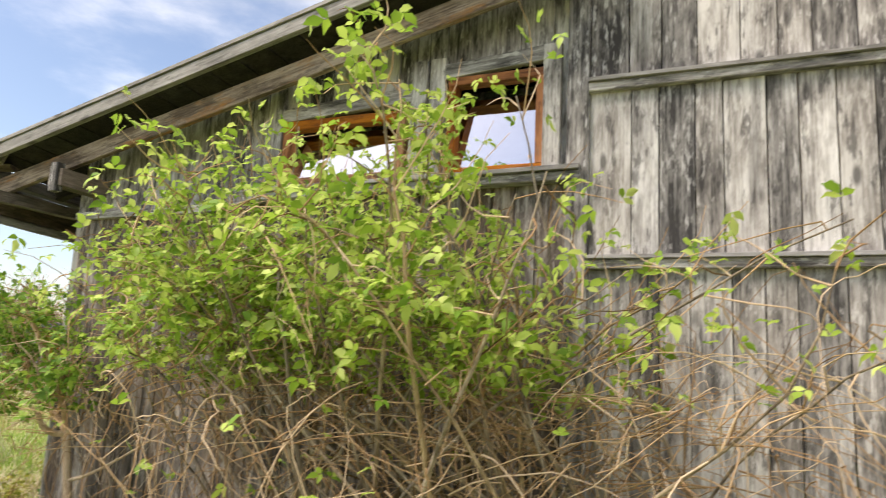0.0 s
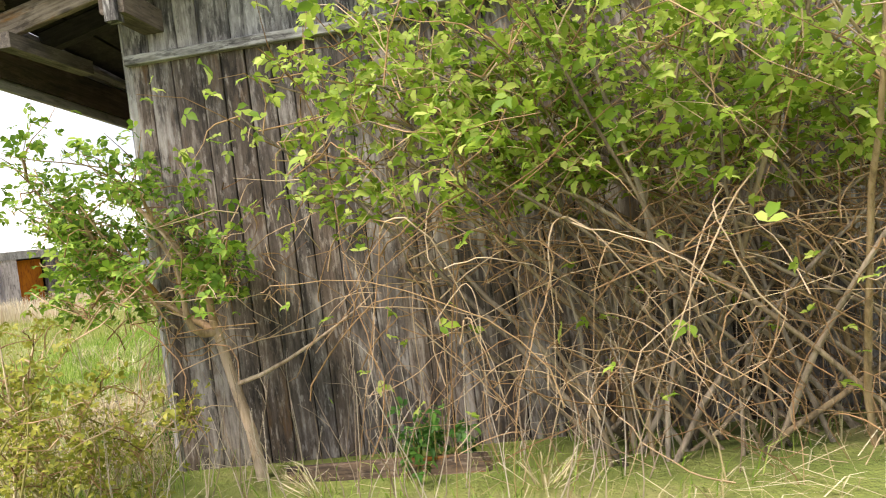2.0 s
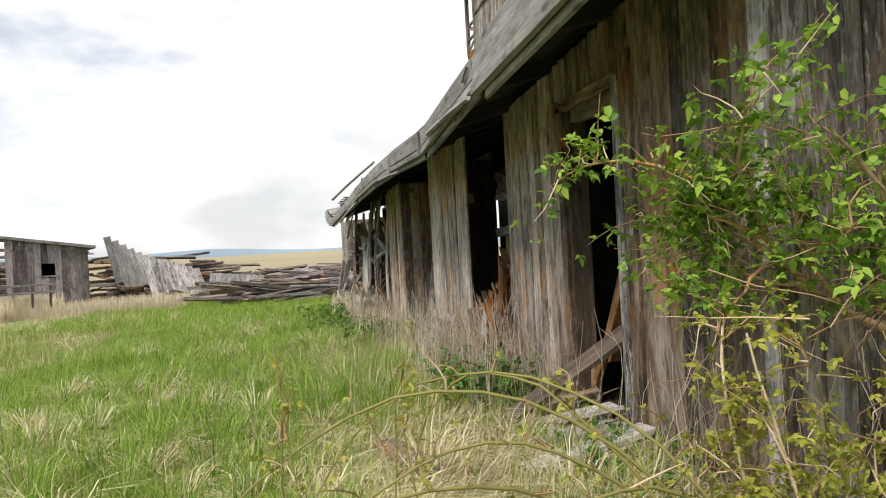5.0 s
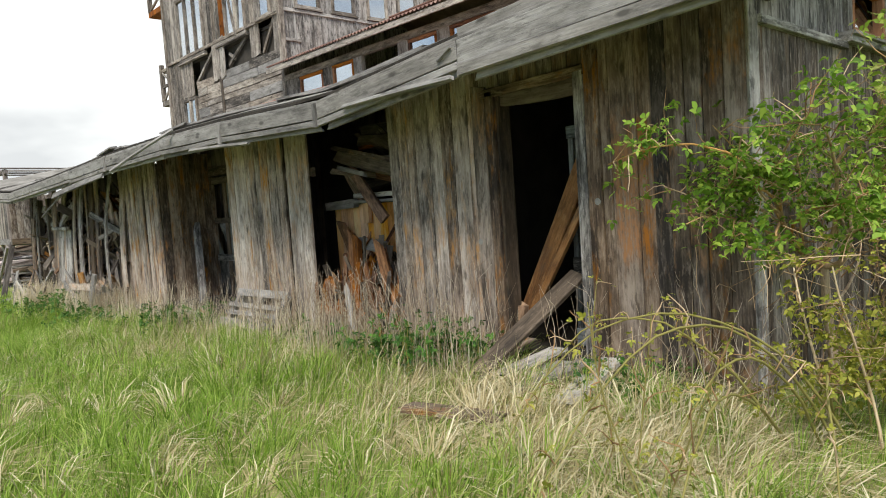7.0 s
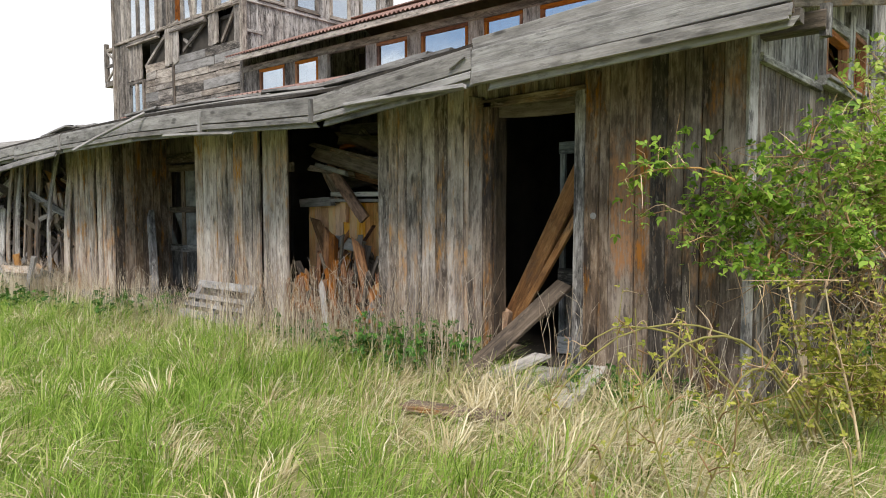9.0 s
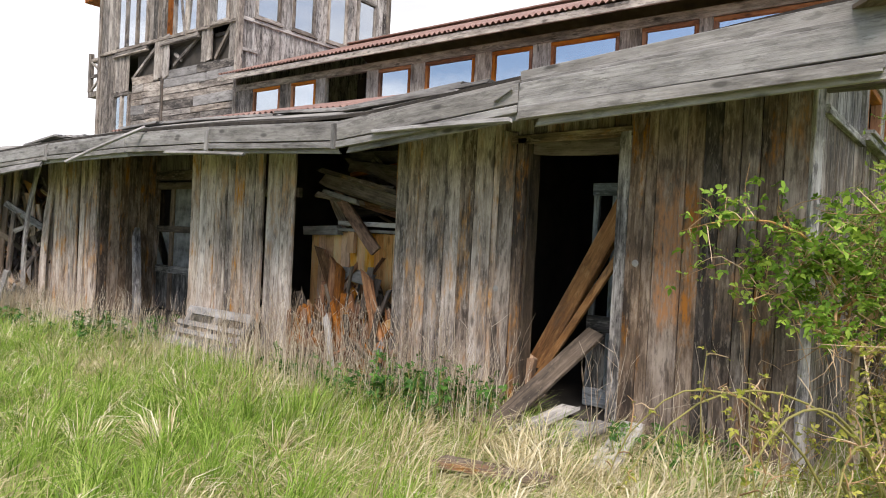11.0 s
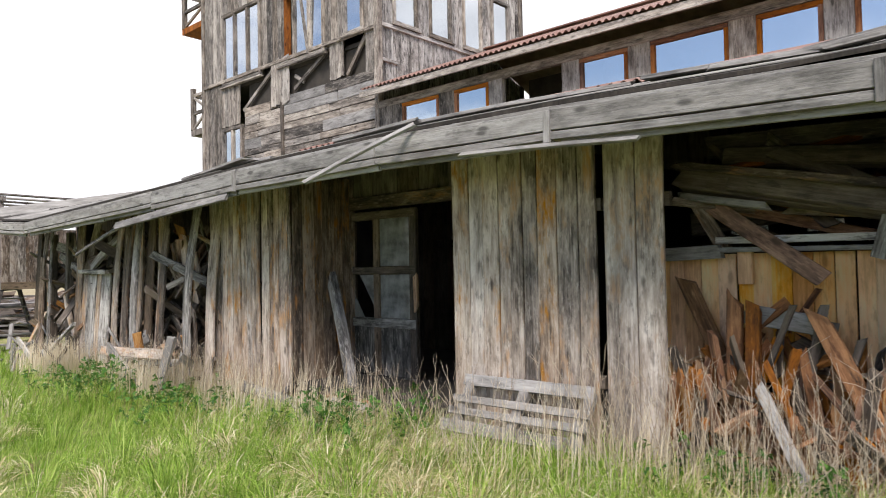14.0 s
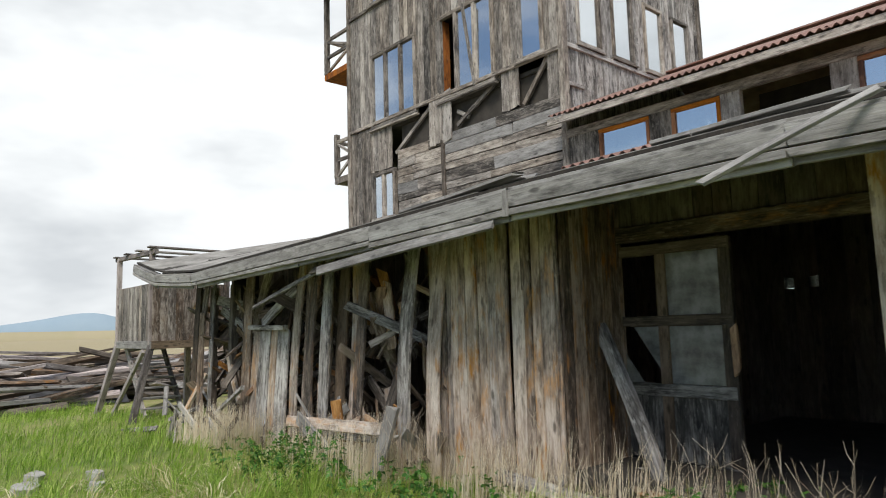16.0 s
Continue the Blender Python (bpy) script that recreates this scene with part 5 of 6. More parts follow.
lone_board("loose_board", (-9.9, -0.3, 0.12), (-8.7, -0.2, -0.02), 0.12, 0.03, M_SIDE, "grey board lying at the second doorway", (0, -1, 1), "plank")

litter = thing("scrap_wood", (-8.9, 0.2, 0.0), "scrap boards and rubble on the sill of the second doorway", "debris")
for i in range(26):
    c = Vector((rng.uniform(-9.9, -8.0), rng.uniform(-0.15, 0.7), rng.uniform(-0.04, 0.12)))
    d = Vector((rng.uniform(0.08, 0.38), rng.uniform(-0.12, 0.12), rng.uniform(-0.06, 0.06)))
    board("splinter", c - d, c + d, rng.uniform(0.05, 0.12), 0.03, rng.choice((M_FRONT, M_SIDE, M_DARKWOOD, M_FRONT_PALE, M_RAW)), litter, (rng.uniform(-0.6, 0.6), -0.6, 1), 2, 0.06)

trestle = thing("broken_trestle", (-12.2, -0.5, 0), "collapsed bench of pale planks propped on crossed legs", "bench")
board("top_plank", (-13.24, -0.55, 0.33), (-11.24, -0.52, 0.40), 0.13, 0.05, M_FRONT_PALE, trestle, (0, -1, 0.35), 3, 0.04)
board("top_plank", (-13.1, -0.42, 0.20), (-11.3, -0.38, 0.28), 0.12, 0.04, M_SIDE, trestle, (0, -0.5, 1), 3, 0.04)
board("leg", (-12.9, -0.6, 0.40), (-11.6, -0.66, -0.16), 0.15, 0.04, M_FASCIA, trestle, FRONT, 3, 0.04)
board("leg", (-11.05, -0.58, 0.64), (-11.28, -0.68, -0.12), 0.17, 0.035, M_FASCIA, trestle, FRONT, 3, 0.04)
scrap = thing("scrap_wood", (-11.9, -0.2, 0), "scrap boards and splinters at the foot of the ruined wall", "debris")
for i in range(34):
    c = Vector((rng.uniform(-13.2, -10.9), rng.uniform(-0.45, 0.2), rng.uniform(-0.1, 0.55)))
    d = Vector((rng.uniform(-0.3, 0.3), rng.uniform(-0.1, 0.1), rng.uniform(-0.3, 0.3)))
    board("splinter", c - d, c + d, rng.uniform(0.04, 0.13), 0.03, rng.choice((M_FASCIA, M_FRONT_PALE, M_DARKWOOD, M_RAW)), scrap, (rng.uniform(-1, 1), -1, rng.uniform(-1, 1)), 2, 0.06)
for i in range(22):
    c = Vector((rng.uniform(-18.6, -14.2), rng.uniform(-0.8, 0.1), rng.uniform(-0.25, 0.3)))
    d = Vector((rng.uniform(-0.55, 0.55), rng.uniform(-0.2, 0.2), rng.uniform(-0.35, 0.35)))
    board("splinter", c - d, c + d, rng.uniform(0.05, 0.12), 0.03, rng.choice((M_FASCIA, M_SIDE, M_DARKWOOD)), scrap, (rng.uniform(-1, 1), -1, rng.uniform(-1, 1)), 2, 0.06)

# ---- raised hut with its ladder stairs ----
hut = thing("raised_hut", (-21.2, 0.6, -0.3), "open-topped grey board lookout hut on splayed legs", "hut")
hx0, hx1, hy0, hy1 = -22.4, -20.0, 0.0, 1.6
# lit front and shaded side are put into the choice of board colours
for x in np.arange(hx0, hx1 - 0.01, 0.16):
    board("plank", (x + 0.08, hy0, 1.28), (x + 0.08, hy0, 2.48), 0.155, 0.025, M_TOWER, hut, FRONT, 1)
for yv in np.arange(hy0, hy1 - 0.01, 0.16):
    board("plank", (hx1, yv + 0.08, 1.28), (hx1, yv + 0.08, 2.48), 0.155, 0.025, M_SIDE_LOW, hut, SIDE, 1)
block("floor", (hx0, hy0 + 0.02, 1.16), (hx1 + 0.04, hy1, 1.28), M_FARWOOD, hut)
board("rim", (hx0, hy0 - 0.02, 1.22), (hx1 + 0.05, hy0 - 0.02, 1.22), 0.16, 0.05, M_FASCIA, hut, FRONT)
board("rim", (hx1 + 0.04, hy0 - 0.02, 1.22), (hx1 + 0.04, hy1, 1.22), 0.16, 0.05, M_DARKWOOD, hut, SIDE)
for x, yv, dx, dy in ((hx0 + 0.1, hy0, -0.7, -0.25), (hx1 - 0.05, hy0, 0.25, -0.45), (hx0 + 0.1, hy1, -0.6, 0.2), (hx1 - 0.05, hy1, 0.2, 0.2)):
    board("leg", (x + dx, yv + dy, -0.5), (x, yv, 1.2), 0.13, 0.12, M_FARWOOD, hut, FRONT)
    board("roof_post", (x, yv, 1.2), (x, yv, 3.2), 0.10, 0.10, M_FARWOOD, hut, FRONT)
board("leg_brace", (-22.0, -0.2, -0.4), (-20.2, -0.1, 1.1), 0.10, 0.06, M_FARWOOD, hut, FRONT)
for yv in (hy0, hy1):
    board("roof_beam", (hx0 - 0.1, yv, 3.18), (hx1 + 0.2, yv, 3.12), 0.10, 0.08, M_FARWOOD, hut, FRONT)
for x in (hx0, hx0 + 0.8, hx0 + 1.6, hx1):
    board("roof_slat", (x, hy0 - 0.1, 3.23), (x, hy1 + 0.1, 3.20), 0.2, 0.03, M_FARWOOD, hut, UP)
stairs = thing("ladder_stairs", (-21.5, 1.0, -0.4), "steep open plank stairs up to the raised hut", "stairs")
for yv in (0.15, 0.95):
    board("stringer", (-20.6, yv, -0.5), (-22.2, yv, 1.2), 0.16, 0.05, M_FARWOOD, stairs, FRONT)
for i in range(8):
    f = (i + 0.5) / 8
    board("tread", (-20.6 - 1.6 * f, 0.12, -0.45 + 1.65 * f), (-20.6 - 1.6 * f, 0.98, -0.45 + 1.65 * f), 0.22, 0.035, M_FASCIA, stairs, UP)

# ---- timber piles and sheds in the distance ----


def timber_pile(at, length, depth, height, count, label, mats, ang=0.0, long=(1.5, 4.5)):
    pile = thing("timber_pile", at, label, "timber pile", "timber piles beyond the field")
    ca, sa = math.cos(ang), math.sin(ang)
    for i in range(count):
        u, v2 = rng.uniform(-0.5, 0.5) * length, rng.uniform(-0.5, 0.5) * depth
        z = rng.random() * height * (1 - (2 * v2 / depth) ** 2 * 0.6) * (0.55 + 0.45 * math.sin(u * 0.9 + at[0]) ** 2)
        a2 = rng.gauss(math.pi / 2, 0.35) if rng.random() < 0.6 else rng.uniform(0, 3)
        l = rng.uniform(*long) / 2
        d = Vector((math.cos(a2 + ang) * l, math.sin(a2 + ang) * l, rng.gauss(0, 0.10) * l))
        c = Vector((at[0] + ca * v2 - sa * u, at[1] + sa * v2 + ca * u, at[2] + z))
        board("timber", c - d, c + d, rng.uniform(0.12, 0.34), rng.uniform(0.05, 0.16), rng.choice(mats), pile, (rng.uniform(-0.5, 0.5), rng.uniform(-0.4, 0.4), 1), 1, 0.1)
    return pile


FARMIX = (M_FARWOOD, M_SIDE_LOW, M_DARKWOOD, M_DARKWOOD, M_FASCIA, M_FRONT)
timber_pile((-29.5, 1.0, -0.45), 10, 8, 1.25, 280, "long stack of grey planks behind the hut", FARMIX, 0.1, (3, 7))
timber_pile((-37, -3.0, -0.45), 10, 6, 1.35, 120, "grey timber heap at the end of the field", FARMIX, 0.1, (2, 5))
timber_pile((-35.0, -19.0, -0.3), 12, 4, 3.2, 240, "tangled heap of brown and grey boards beside the small shed", FARMIX + (M_RAW,), 0.35, (1.5, 4))
timber_pile((-37.0, -8.5, -0.35), 7, 4, 2.6, 100, "collapsed grey boards beside the small shed", FARMIX + (M_RAW,), 0.2, (1.5, 4))
timber_pile((-21.0, -30.0, 0.0), 5, 3, 1.6, 40, "pale cut logs piled by the long low shed", (M_PALE, M_RAW, M_FASCIA), 0.5, (2, 3.5))
tarp = sheet("black_tarp", -28.0, -25.4, -1.5, 1.2, 0, M_BLACK, parent=None, zfun=lambda x, yv: -0.35 + 0.55 * math.sin(max(0, (x + 28.0) / 2.6) * math.pi) * (0.7 + 0.3 * math.sin(3 * yv + 2 * x)))
tagged(tarp, "black crumpled tarp over the end of the plank stack", "tarp")


def far_shed(at, ang, w, d, h0, h1, label):
    shed = place(new("small_shed"), pose(*at, 0, 0, ang))
    WORLD[shed.name] = pose(*at, 0, 0, ang)
    tagged(shed, label, "shed")
    m = pose(*at, 0, 0, ang)

    def put(name, verts, faces, mat, lab=""):
        return solid(name, verts, faces, mat, shed, m, lab)

    return shed, put


def box_points(lo, hi):
    (x0, y0, z0), (x1, y1, z1) = lo, hi
    return [(x, y, z) for z in (z0, z1) for x, y in ((x0, y0), (x1, y0), (x1, y1), (x0, y1))]


BOX = [(3, 2, 1, 0), (4, 5, 6, 7), (0, 1, 5, 4), (1, 2, 6, 5), (2, 3, 7, 6), (3, 0, 4, 7)]


def small_shed(at, ang, w, d, hl, hr):
    """A lean-to shed facing local -y, higher at its left."""
    shed, put = far_shed(at, ang, w, d, hl, hr, "narrow tall grey board shed with sloping roof and small window")
    k = 12
    for i in range(k):
        a, b = -w / 2 + w * i / k, -w / 2 + w * (i + 1) / k - 0.01
        t0 = hl + (hr - hl) * (i + 0.5) / k
        mid = (a + b) / 2
        if -0.1 * w < mid < 0.12 * w:
            spans = ((-0.3, t0 * 0.46), (t0 * 0.46 + 0.62, t0))
        else:
            spans = ((-0.3, t0),)
        for z0, z1 in spans:
            put("plank", box_points((a, -d / 2, z0), (b, -d / 2 + 0.04, z1)), BOX, M_FARWOOD)
    put("side_wall", box_points((-w / 2, -d / 2 + 0.04, -0.3), (-w / 2 + 0.05, d / 2, hl)), BOX, M_DARKWOOD)
    put("side_wall", box_points((w / 2 - 0.05, -d / 2 + 0.04, -0.3), (w / 2, d / 2, hr)), BOX, M_FARWOOD)
    put("back_wall", box_points((-w / 2 + 0.05, d / 2 - 0.05, -0.3), (w / 2 - 0.05, d / 2, hr)), BOX, M_DARK)
    e, f = 0.3, 0.25
    top = [(-w / 2 - e, -d / 2 - f, hl + 0.05), (w / 2 + e, -d / 2 - f, hr - 0.02), (w / 2 + e, d / 2 + f, hr - 0.02), (-w / 2 - e, d / 2 + f, hl + 0.05)]
    put("roof", top + [(a, b, c + 0.12) for a, b, c in top], BOX, M_FELT)
    put("window_frame", box_points((-0.12 * w, -d / 2 - 0.03, hl * 0.43), (0.13 * w, -d / 2 - 0.004, hl * 0.455)), BOX, M_FASCIA)
    return shed


small_shed((-31.2, -12.5, -0.2), 110, 3.1, 2.6, 2.95, 2.45)

hutroof = thing("fallen_hut", (-35.0, -8.6, -0.3), "collapsed hut with tilted grey plank roof panels", "ruin")
for k in range(9):
    board("roof_plank", (-34.6, -10.2 + k * 0.36, 0.3 + 0.02 * k), (-35.2, -10.9 + k * 0.36, 2.9 - 0.22 * k), 0.34, 0.05, M_FASCIA, hutroof, (1, 0.2, 0.6), 1, 0.05)
for k in range(8):
    board("roof_plank", (-33.6, -8.4 + k * 0.34, -0.3), (-34.6, -9.0 + k * 0.34, 1.9 - 0.12 * k), 0.32, 0.05, M_SIDE, hutroof, (1, 0.2, 0.6), 1, 0.05)
for k in range(9):
    board("roof_plank", (-31.0, -5.6 + k * 0.28, -0.35), (-32.0, -5.5 + k * 0.28, 0.8 - 0.03 * k), 0.27, 0.05, M_FASCIA, hutroof, (1, 0.2, 0.6), 1, 0.05)


def low_shed(at, ang, w, d, h):
    shed = place(new("long_low_shed"), pose(*at, 0, 0, ang))
    m = pose(*at, 0, 0, ang)
    WORLD[shed.name] = m
    tagged(shed, "long low grey board shed with two orange-brown doors", "shed")

    def put(name, lo, hi, mat, parent=shed):
        return solid(name, box_points(lo, hi), BOX, mat, parent, m)

    end = 7.5
    holes = [(-4.6, -3.9), (-2.05, -1.55), (2.35, 3.3), (6.45, 6.75)]
    doors = (-1.2, 4.75)
    x = -w / 2
    while x < end - 0.05:
        b = min(x + 0.42, end)
        mid = (x + b) / 2
        if any(q - 0.05 < mid < q + 1.0 for q in doors):
            pass
        elif any(p < mid < q for p, q in holes):
            put("plank", (x, -d / 2, -0.3), (b - 0.01, -d / 2 + 0.05, h * 0.45), M_FARWOOD)
            put("plank", (x, -d / 2, h * 0.75), (b - 0.01, -d / 2 + 0.05, h), M_FARWOOD)
        else:
            put("plank", (x, -d / 2, -0.3), (b - 0.01, -d / 2 + 0.05, h), M_FARWOOD)
        x = b
    put("band", (-w / 2, -d / 2 - 0.04, h * 0.5), (-2.2, -d / 2 - 0.004, h * 0.53), M_FASCIA)
    put("band", (0.6, -d / 2 - 0.04, h * 0.5), (4.0, -d / 2 - 0.004, h * 0.53), M_FASCIA)
    for q in doors:
        put("door_post", (q - 0.5, -d / 2 - 0.4, -0.3), (q, -d / 2, h), M_FARWOOD)
        put("door_post", (q + 0.95, -d / 2 - 0.4, -0.3), (q + 1.3, -d / 2, h), M_FARWOOD)
        put("door_head", (q - 0.6, -d / 2 - 0.45, h), (q + 1.4, -d / 2, h + 0.3), M_FASCIA)
        put("door", (q, -d / 2 + 0.1, -0.1), (q + 0.9, -d / 2 + 0.16, h - 0.05), M_ORANGEDOOR)
    put("side_wall", (end - 0.05, -d / 2 + 0.05, -0.3), (end, d / 2, h), M_FARWOOD)
    put("side_wall", (-w / 2, -d / 2 + 0.05, -0.3), (-w / 2 + 0.05, d / 2, h), M_FARWOOD)
    put("back_wall", (-w / 2, d / 2, -0.3), (end, d / 2 + 0.05, h), M_DARK)
    put("roof", (-w / 2 - 0.3, -d / 2 - 0.25, h + 0.004), (end + 0.3, d / 2 + 0.3, h + 0.16), M_FELT)


low_shed((-17.85, -21.8, 0.0), 140, 9.2, 4.0, 1.95)

M_METAL = plain_mix("dull_grey_sheet_metal", (0.30, 0.31, 0.33), (0.50, 0.51, 0.52), (2.5, 2.5, 2.5), 0.55)
machine = thing("farm_machine", (-25.6, -15.6, 0.0), "derelict grey sheet-metal hopper with a folded boom", "machine")
FORE, ACROSS = Vector((0.86, 0.51, 0)), Vector((-0.51, 0.86, 0))


def at_machine(u, n, z):
    return tuple(Vector((-25.6, -15.6, 0)) + ACROSS * u + FORE * n + UP * z)


def taper_box(name, u0, u1, z0, z1, pinch, mat):
    """A bin that narrows towards its foot."""
    v = []
    for z, k in ((z0, pinch), (z1, 0.0)):
        v += [at_machine(u, n, z) for u, n in ((u0 + k, 0.7 - k), (u1 - k, 0.7 - k), (u1 - k, -0.7 + k), (u0 + k, -0.7 + k))]
    solid(name, v, [(3, 2, 1, 0), (4, 5, 6, 7), (0, 1, 5, 4), (1, 2, 6, 5), (2, 3, 7, 6), (3, 0, 4, 7)], mat, machine)


taper_box("bin", -1.5, -0.25, 0.15, 1.35, 0.1, M_METAL)
taper_box("hopper", -0.2, 1.25, 0.35, 1.40, 0.25, M_METAL)
board("lid", at_machine(-1.0, 0.3, 1.45), at_machine(-0.1, 0.2, 1.85), 0.5, 0.05, M_BLACK, machine, (0.6, 0.4, 1), 2)
board("mast", at_machine(-0.05, 0, 1.3), at_machine(-0.25, 0, 2.75), 0.16, 0.12, M_METAL, machine, tuple(FORE))
board("boom", at_machine(0.1, 0, 1.75), at_machine(2.05, 0, 2.05), 0.13, 0.12, M_METAL, machine, tuple(FORE))
board("boom", at_machine(1.98, 0, 2.1), at_machine(1.98, 0, 1.2), 0.14, 0.12, M_METAL, machine, tuple(FORE))
for u in (-1.3, -0.4, 0.15, 0.95):
    board("leg", at_machine(u, 0.3, -0.2), at_machine(u, 0.3, 0.5), 0.09, 0.09, M_METAL, machine, tuple(FORE))
paling = thing("fence", (-23.2, -12.6, 0.0), "low broken fence of grey rails and posts in the reeds", "fence")
for z in (0.78, 0.5):
    board("rail", at_machine(-0.6, 1.6, z), at_machine(4.6, 1.8, z + 0.05), 0.08, 0.05, M_FASCIA, paling, tuple(FORE), 4, 0.03)
for i in range(9):
    board("post", at_machine(-0.5 + 0.62 * i, 1.55, -0.1), at_machine(-0.5 + 0.62 * i, 1.55, 0.85), 0.08, 0.07, M_FARWOOD, paling, tuple(FORE))

# ---- shrubs ----


def shrub(name, at, label, stems, twigs, leaf_points, leaf_size, leaf_mat, stem_mat, seed, category="shrub", droop=0.35):
    ob = thing(name, at, label, category)
    for s in stems:
        v, t = tube_paths([s], 6)
        mesh_np("stem", v, t, stem_mat, ob)
    if twigs:
        v, t = tube_paths(twigs, 3)
        tagged(mesh_np("brushwood", v, t, M_TWIG, ob), kind="stuff")
    v, t = leaves_np(leaf_points, leaf_size, droop, seed)
    tagged(mesh_np("foliage", v, t, leaf_mat, ob), kind="stuff")
    return ob


def along(path, f):
    i = min(len(path) - 2, int(f * (len(path) - 1)))
    q = f * (len(path) - 1) - i
    return path[i][0] * (1 - q) + path[i + 1][0] * q


def sprigs(path, count, reach, up, g, start=0.3, leaf=7, spread=0.05):
    """Side twigs on a stem, with leaves along each."""
    tw, lv = [], []
    for _ in range(count):
        f = g.uniform(start, 1.0)
        p = along(path, f)
        e = p + g.normal(size=3) * reach + np.array((0, 0, up))
        s = bent(p, e, 0.03, reach * 0.3, 5, 0.0045, 0.0015, g)
        tw.append(s)
        for _ in range(leaf):
            lv.append(along(s, g.uniform(0.25, 1.0)) + g.normal(size=3) * spread)
    return tw, lv


def big_bush():
    g = np.random.default_rng(21)
    stems, twigs, leaf = [], [], []
    for i in range(66):
        root = (g.uniform(0.15, 0.65), g.uniform(2.2, 4.4), 0.1)
        ey = g.uniform(0.80, 3.9) if i < 56 else g.uniform(3.7, 5.2)
        end = (g.uniform(0.30, min(1.35, 0.30 + 0.5 * ey)), ey, g.uniform(1.5, 2.4) if i % 9 else 2.7)
        if end[1] > 3.9:
            end = (end[0], end[1], g.uniform(1.2, 2.05))
        s = bent(root, end, g.uniform(0.2, 0.6), 0.20, 12, g.uniform(0.008, 0.017), 0.003, g)
        stems.append(s)
        tw, lv = sprigs(s, 13, 0.21, 0.10, g, 0.5, 6, 0.055)
        keep = [q for q in lv if q[2] > 1.20 + 0.20 * q[0] and (q[1] < 3.5 or g.random() < 0.45)]
        twigs += tw
        leaf += keep
    for i in range(640):
        y = g.uniform(1.25, 4.9)
        c = np.array((g.uniform(0.12, 1.05), y, g.uniform(0.28 if y < 3.0 else 0.12, 1.45)))
        d = g.normal(size=3) * np.array((0.15, 0.30, 0.18))
        if y < 2.1 and g.random() < 0.5:
            continue
        twigs.append(bent(c - d, c + d, g.uniform(0.0, 0.4), 0.13, 12, g.uniform(0.0016, 0.0046), 0.0012, g))
    for i in range(60):
        a = np.array((g.uniform(0.3, 0.95), g.uniform(1.4, 4.6), g.uniform(0.8, 1.4)))
        b = a + np.array((g.normal(0, 0.12), g.normal(0, 0.45), 0))
        b[2] = g.uniform(0.15, 0.6)
        twigs.append(bent(a, b, 0.45, 0.08, 12, 0.0048, 0.0015, g))
    low = [p for p in leaf if g.random() < 0.03]
    leaf += [p - np.array((0, 0, g.uniform(0.4, 1.1))) for p in low]
    shrub("bush", (0.5, 3.2, 0.1), "large tangled bush with fresh green leaves over bare brown twigs", stems, twigs, leaf, 0.062, M_LEAF, M_BARK, 5)


def elder():
    g = np.random.default_rng(8)
    trunk = [((0.23, 0.57, -0.02), 0.036), ((0.215, 0.52, 0.35), 0.031), ((0.21, 0.46, 0.60), 0.029), ((0.22, 0.40, 0.92), 0.025)]
    trunk = [(np.array(p), r) for p, r in trunk]
    stems, twigs, leaf = [trunk], [], []
    fork = trunk[-1][0]
    ends = [(0.45, -0.42, 1.86), (0.20, -0.72, 1.74), (0.30, -0.50, 1.55), (-0.40, -0.45, 1.50), (0.55, 0.10, 1.72), (0.40, 0.42, 1.50), (0.30, -0.12, 1.90), (0.62, -0.20, 1.40),
            (0.10, -0.55, 1.22), (0.45, 0.62, 1.20), (0.15, -0.35, 1.45), (0.50, 0.20, 1.30), (0.25, 0.30, 1.32), (-0.18, -0.62, 1.28), (0.30, -0.30, 1.72), (-0.15, -0.30, 1.84), (-0.54, -0.77, 1.60)]
    ends = [(x, y + 0.05, z - 0.05) for x, y, z in ends[:-1]] + ends[-1:]
    limbs = [bent(fork - np.array((0, 0, 0.03)), e, 0.06, 0.08, 12, 0.022, 0.006, g) for e in ((0.25, -0.25, 1.62), (0.52, 0.25, 1.45), (0.38, -0.05, 1.72))]
    stems += limbs
    for e in ends:
        e = np.array(e)
        limb = min(limbs, key=lambda q: np.linalg.norm(along(q, 0.6) - e))
        s = bent(along(limb, g.uniform(0.15, 0.75)), e, 0.05, 0.09, 10, 0.010, 0.003, g)
        stems.append(s)
        tw, lv = sprigs(s, 13, 0.14, 0.04, g, 0.4, 8, 0.04)
        twigs += tw
        leaf += [q for q in lv if q[2] > 0.98]
    for i in range(120):
        p = fork + g.normal(size=3) * np.array((0.25, 0.35, 0.22)) + np.array((0.1, -0.1, 0.15))
        twigs.append(bent(p, p + g.normal(size=3) * 0.2, 0.05, 0.06, 5, 0.004, 0.0015, g))
    side = bent(trunk[-2][0], (0.2, 1.25, 1.0), -0.05, 0.05, 7, 0.013, 0.003, g)
    stems.append(side)
    shrub("elder_tree", (0.26, 0.60, 0.02), "young elder with a pale trunk leaning at the building corner", stems, twigs, leaf, 0.050, M_ELDER, M_ELDERBARK, 6, "tree", 0.5)


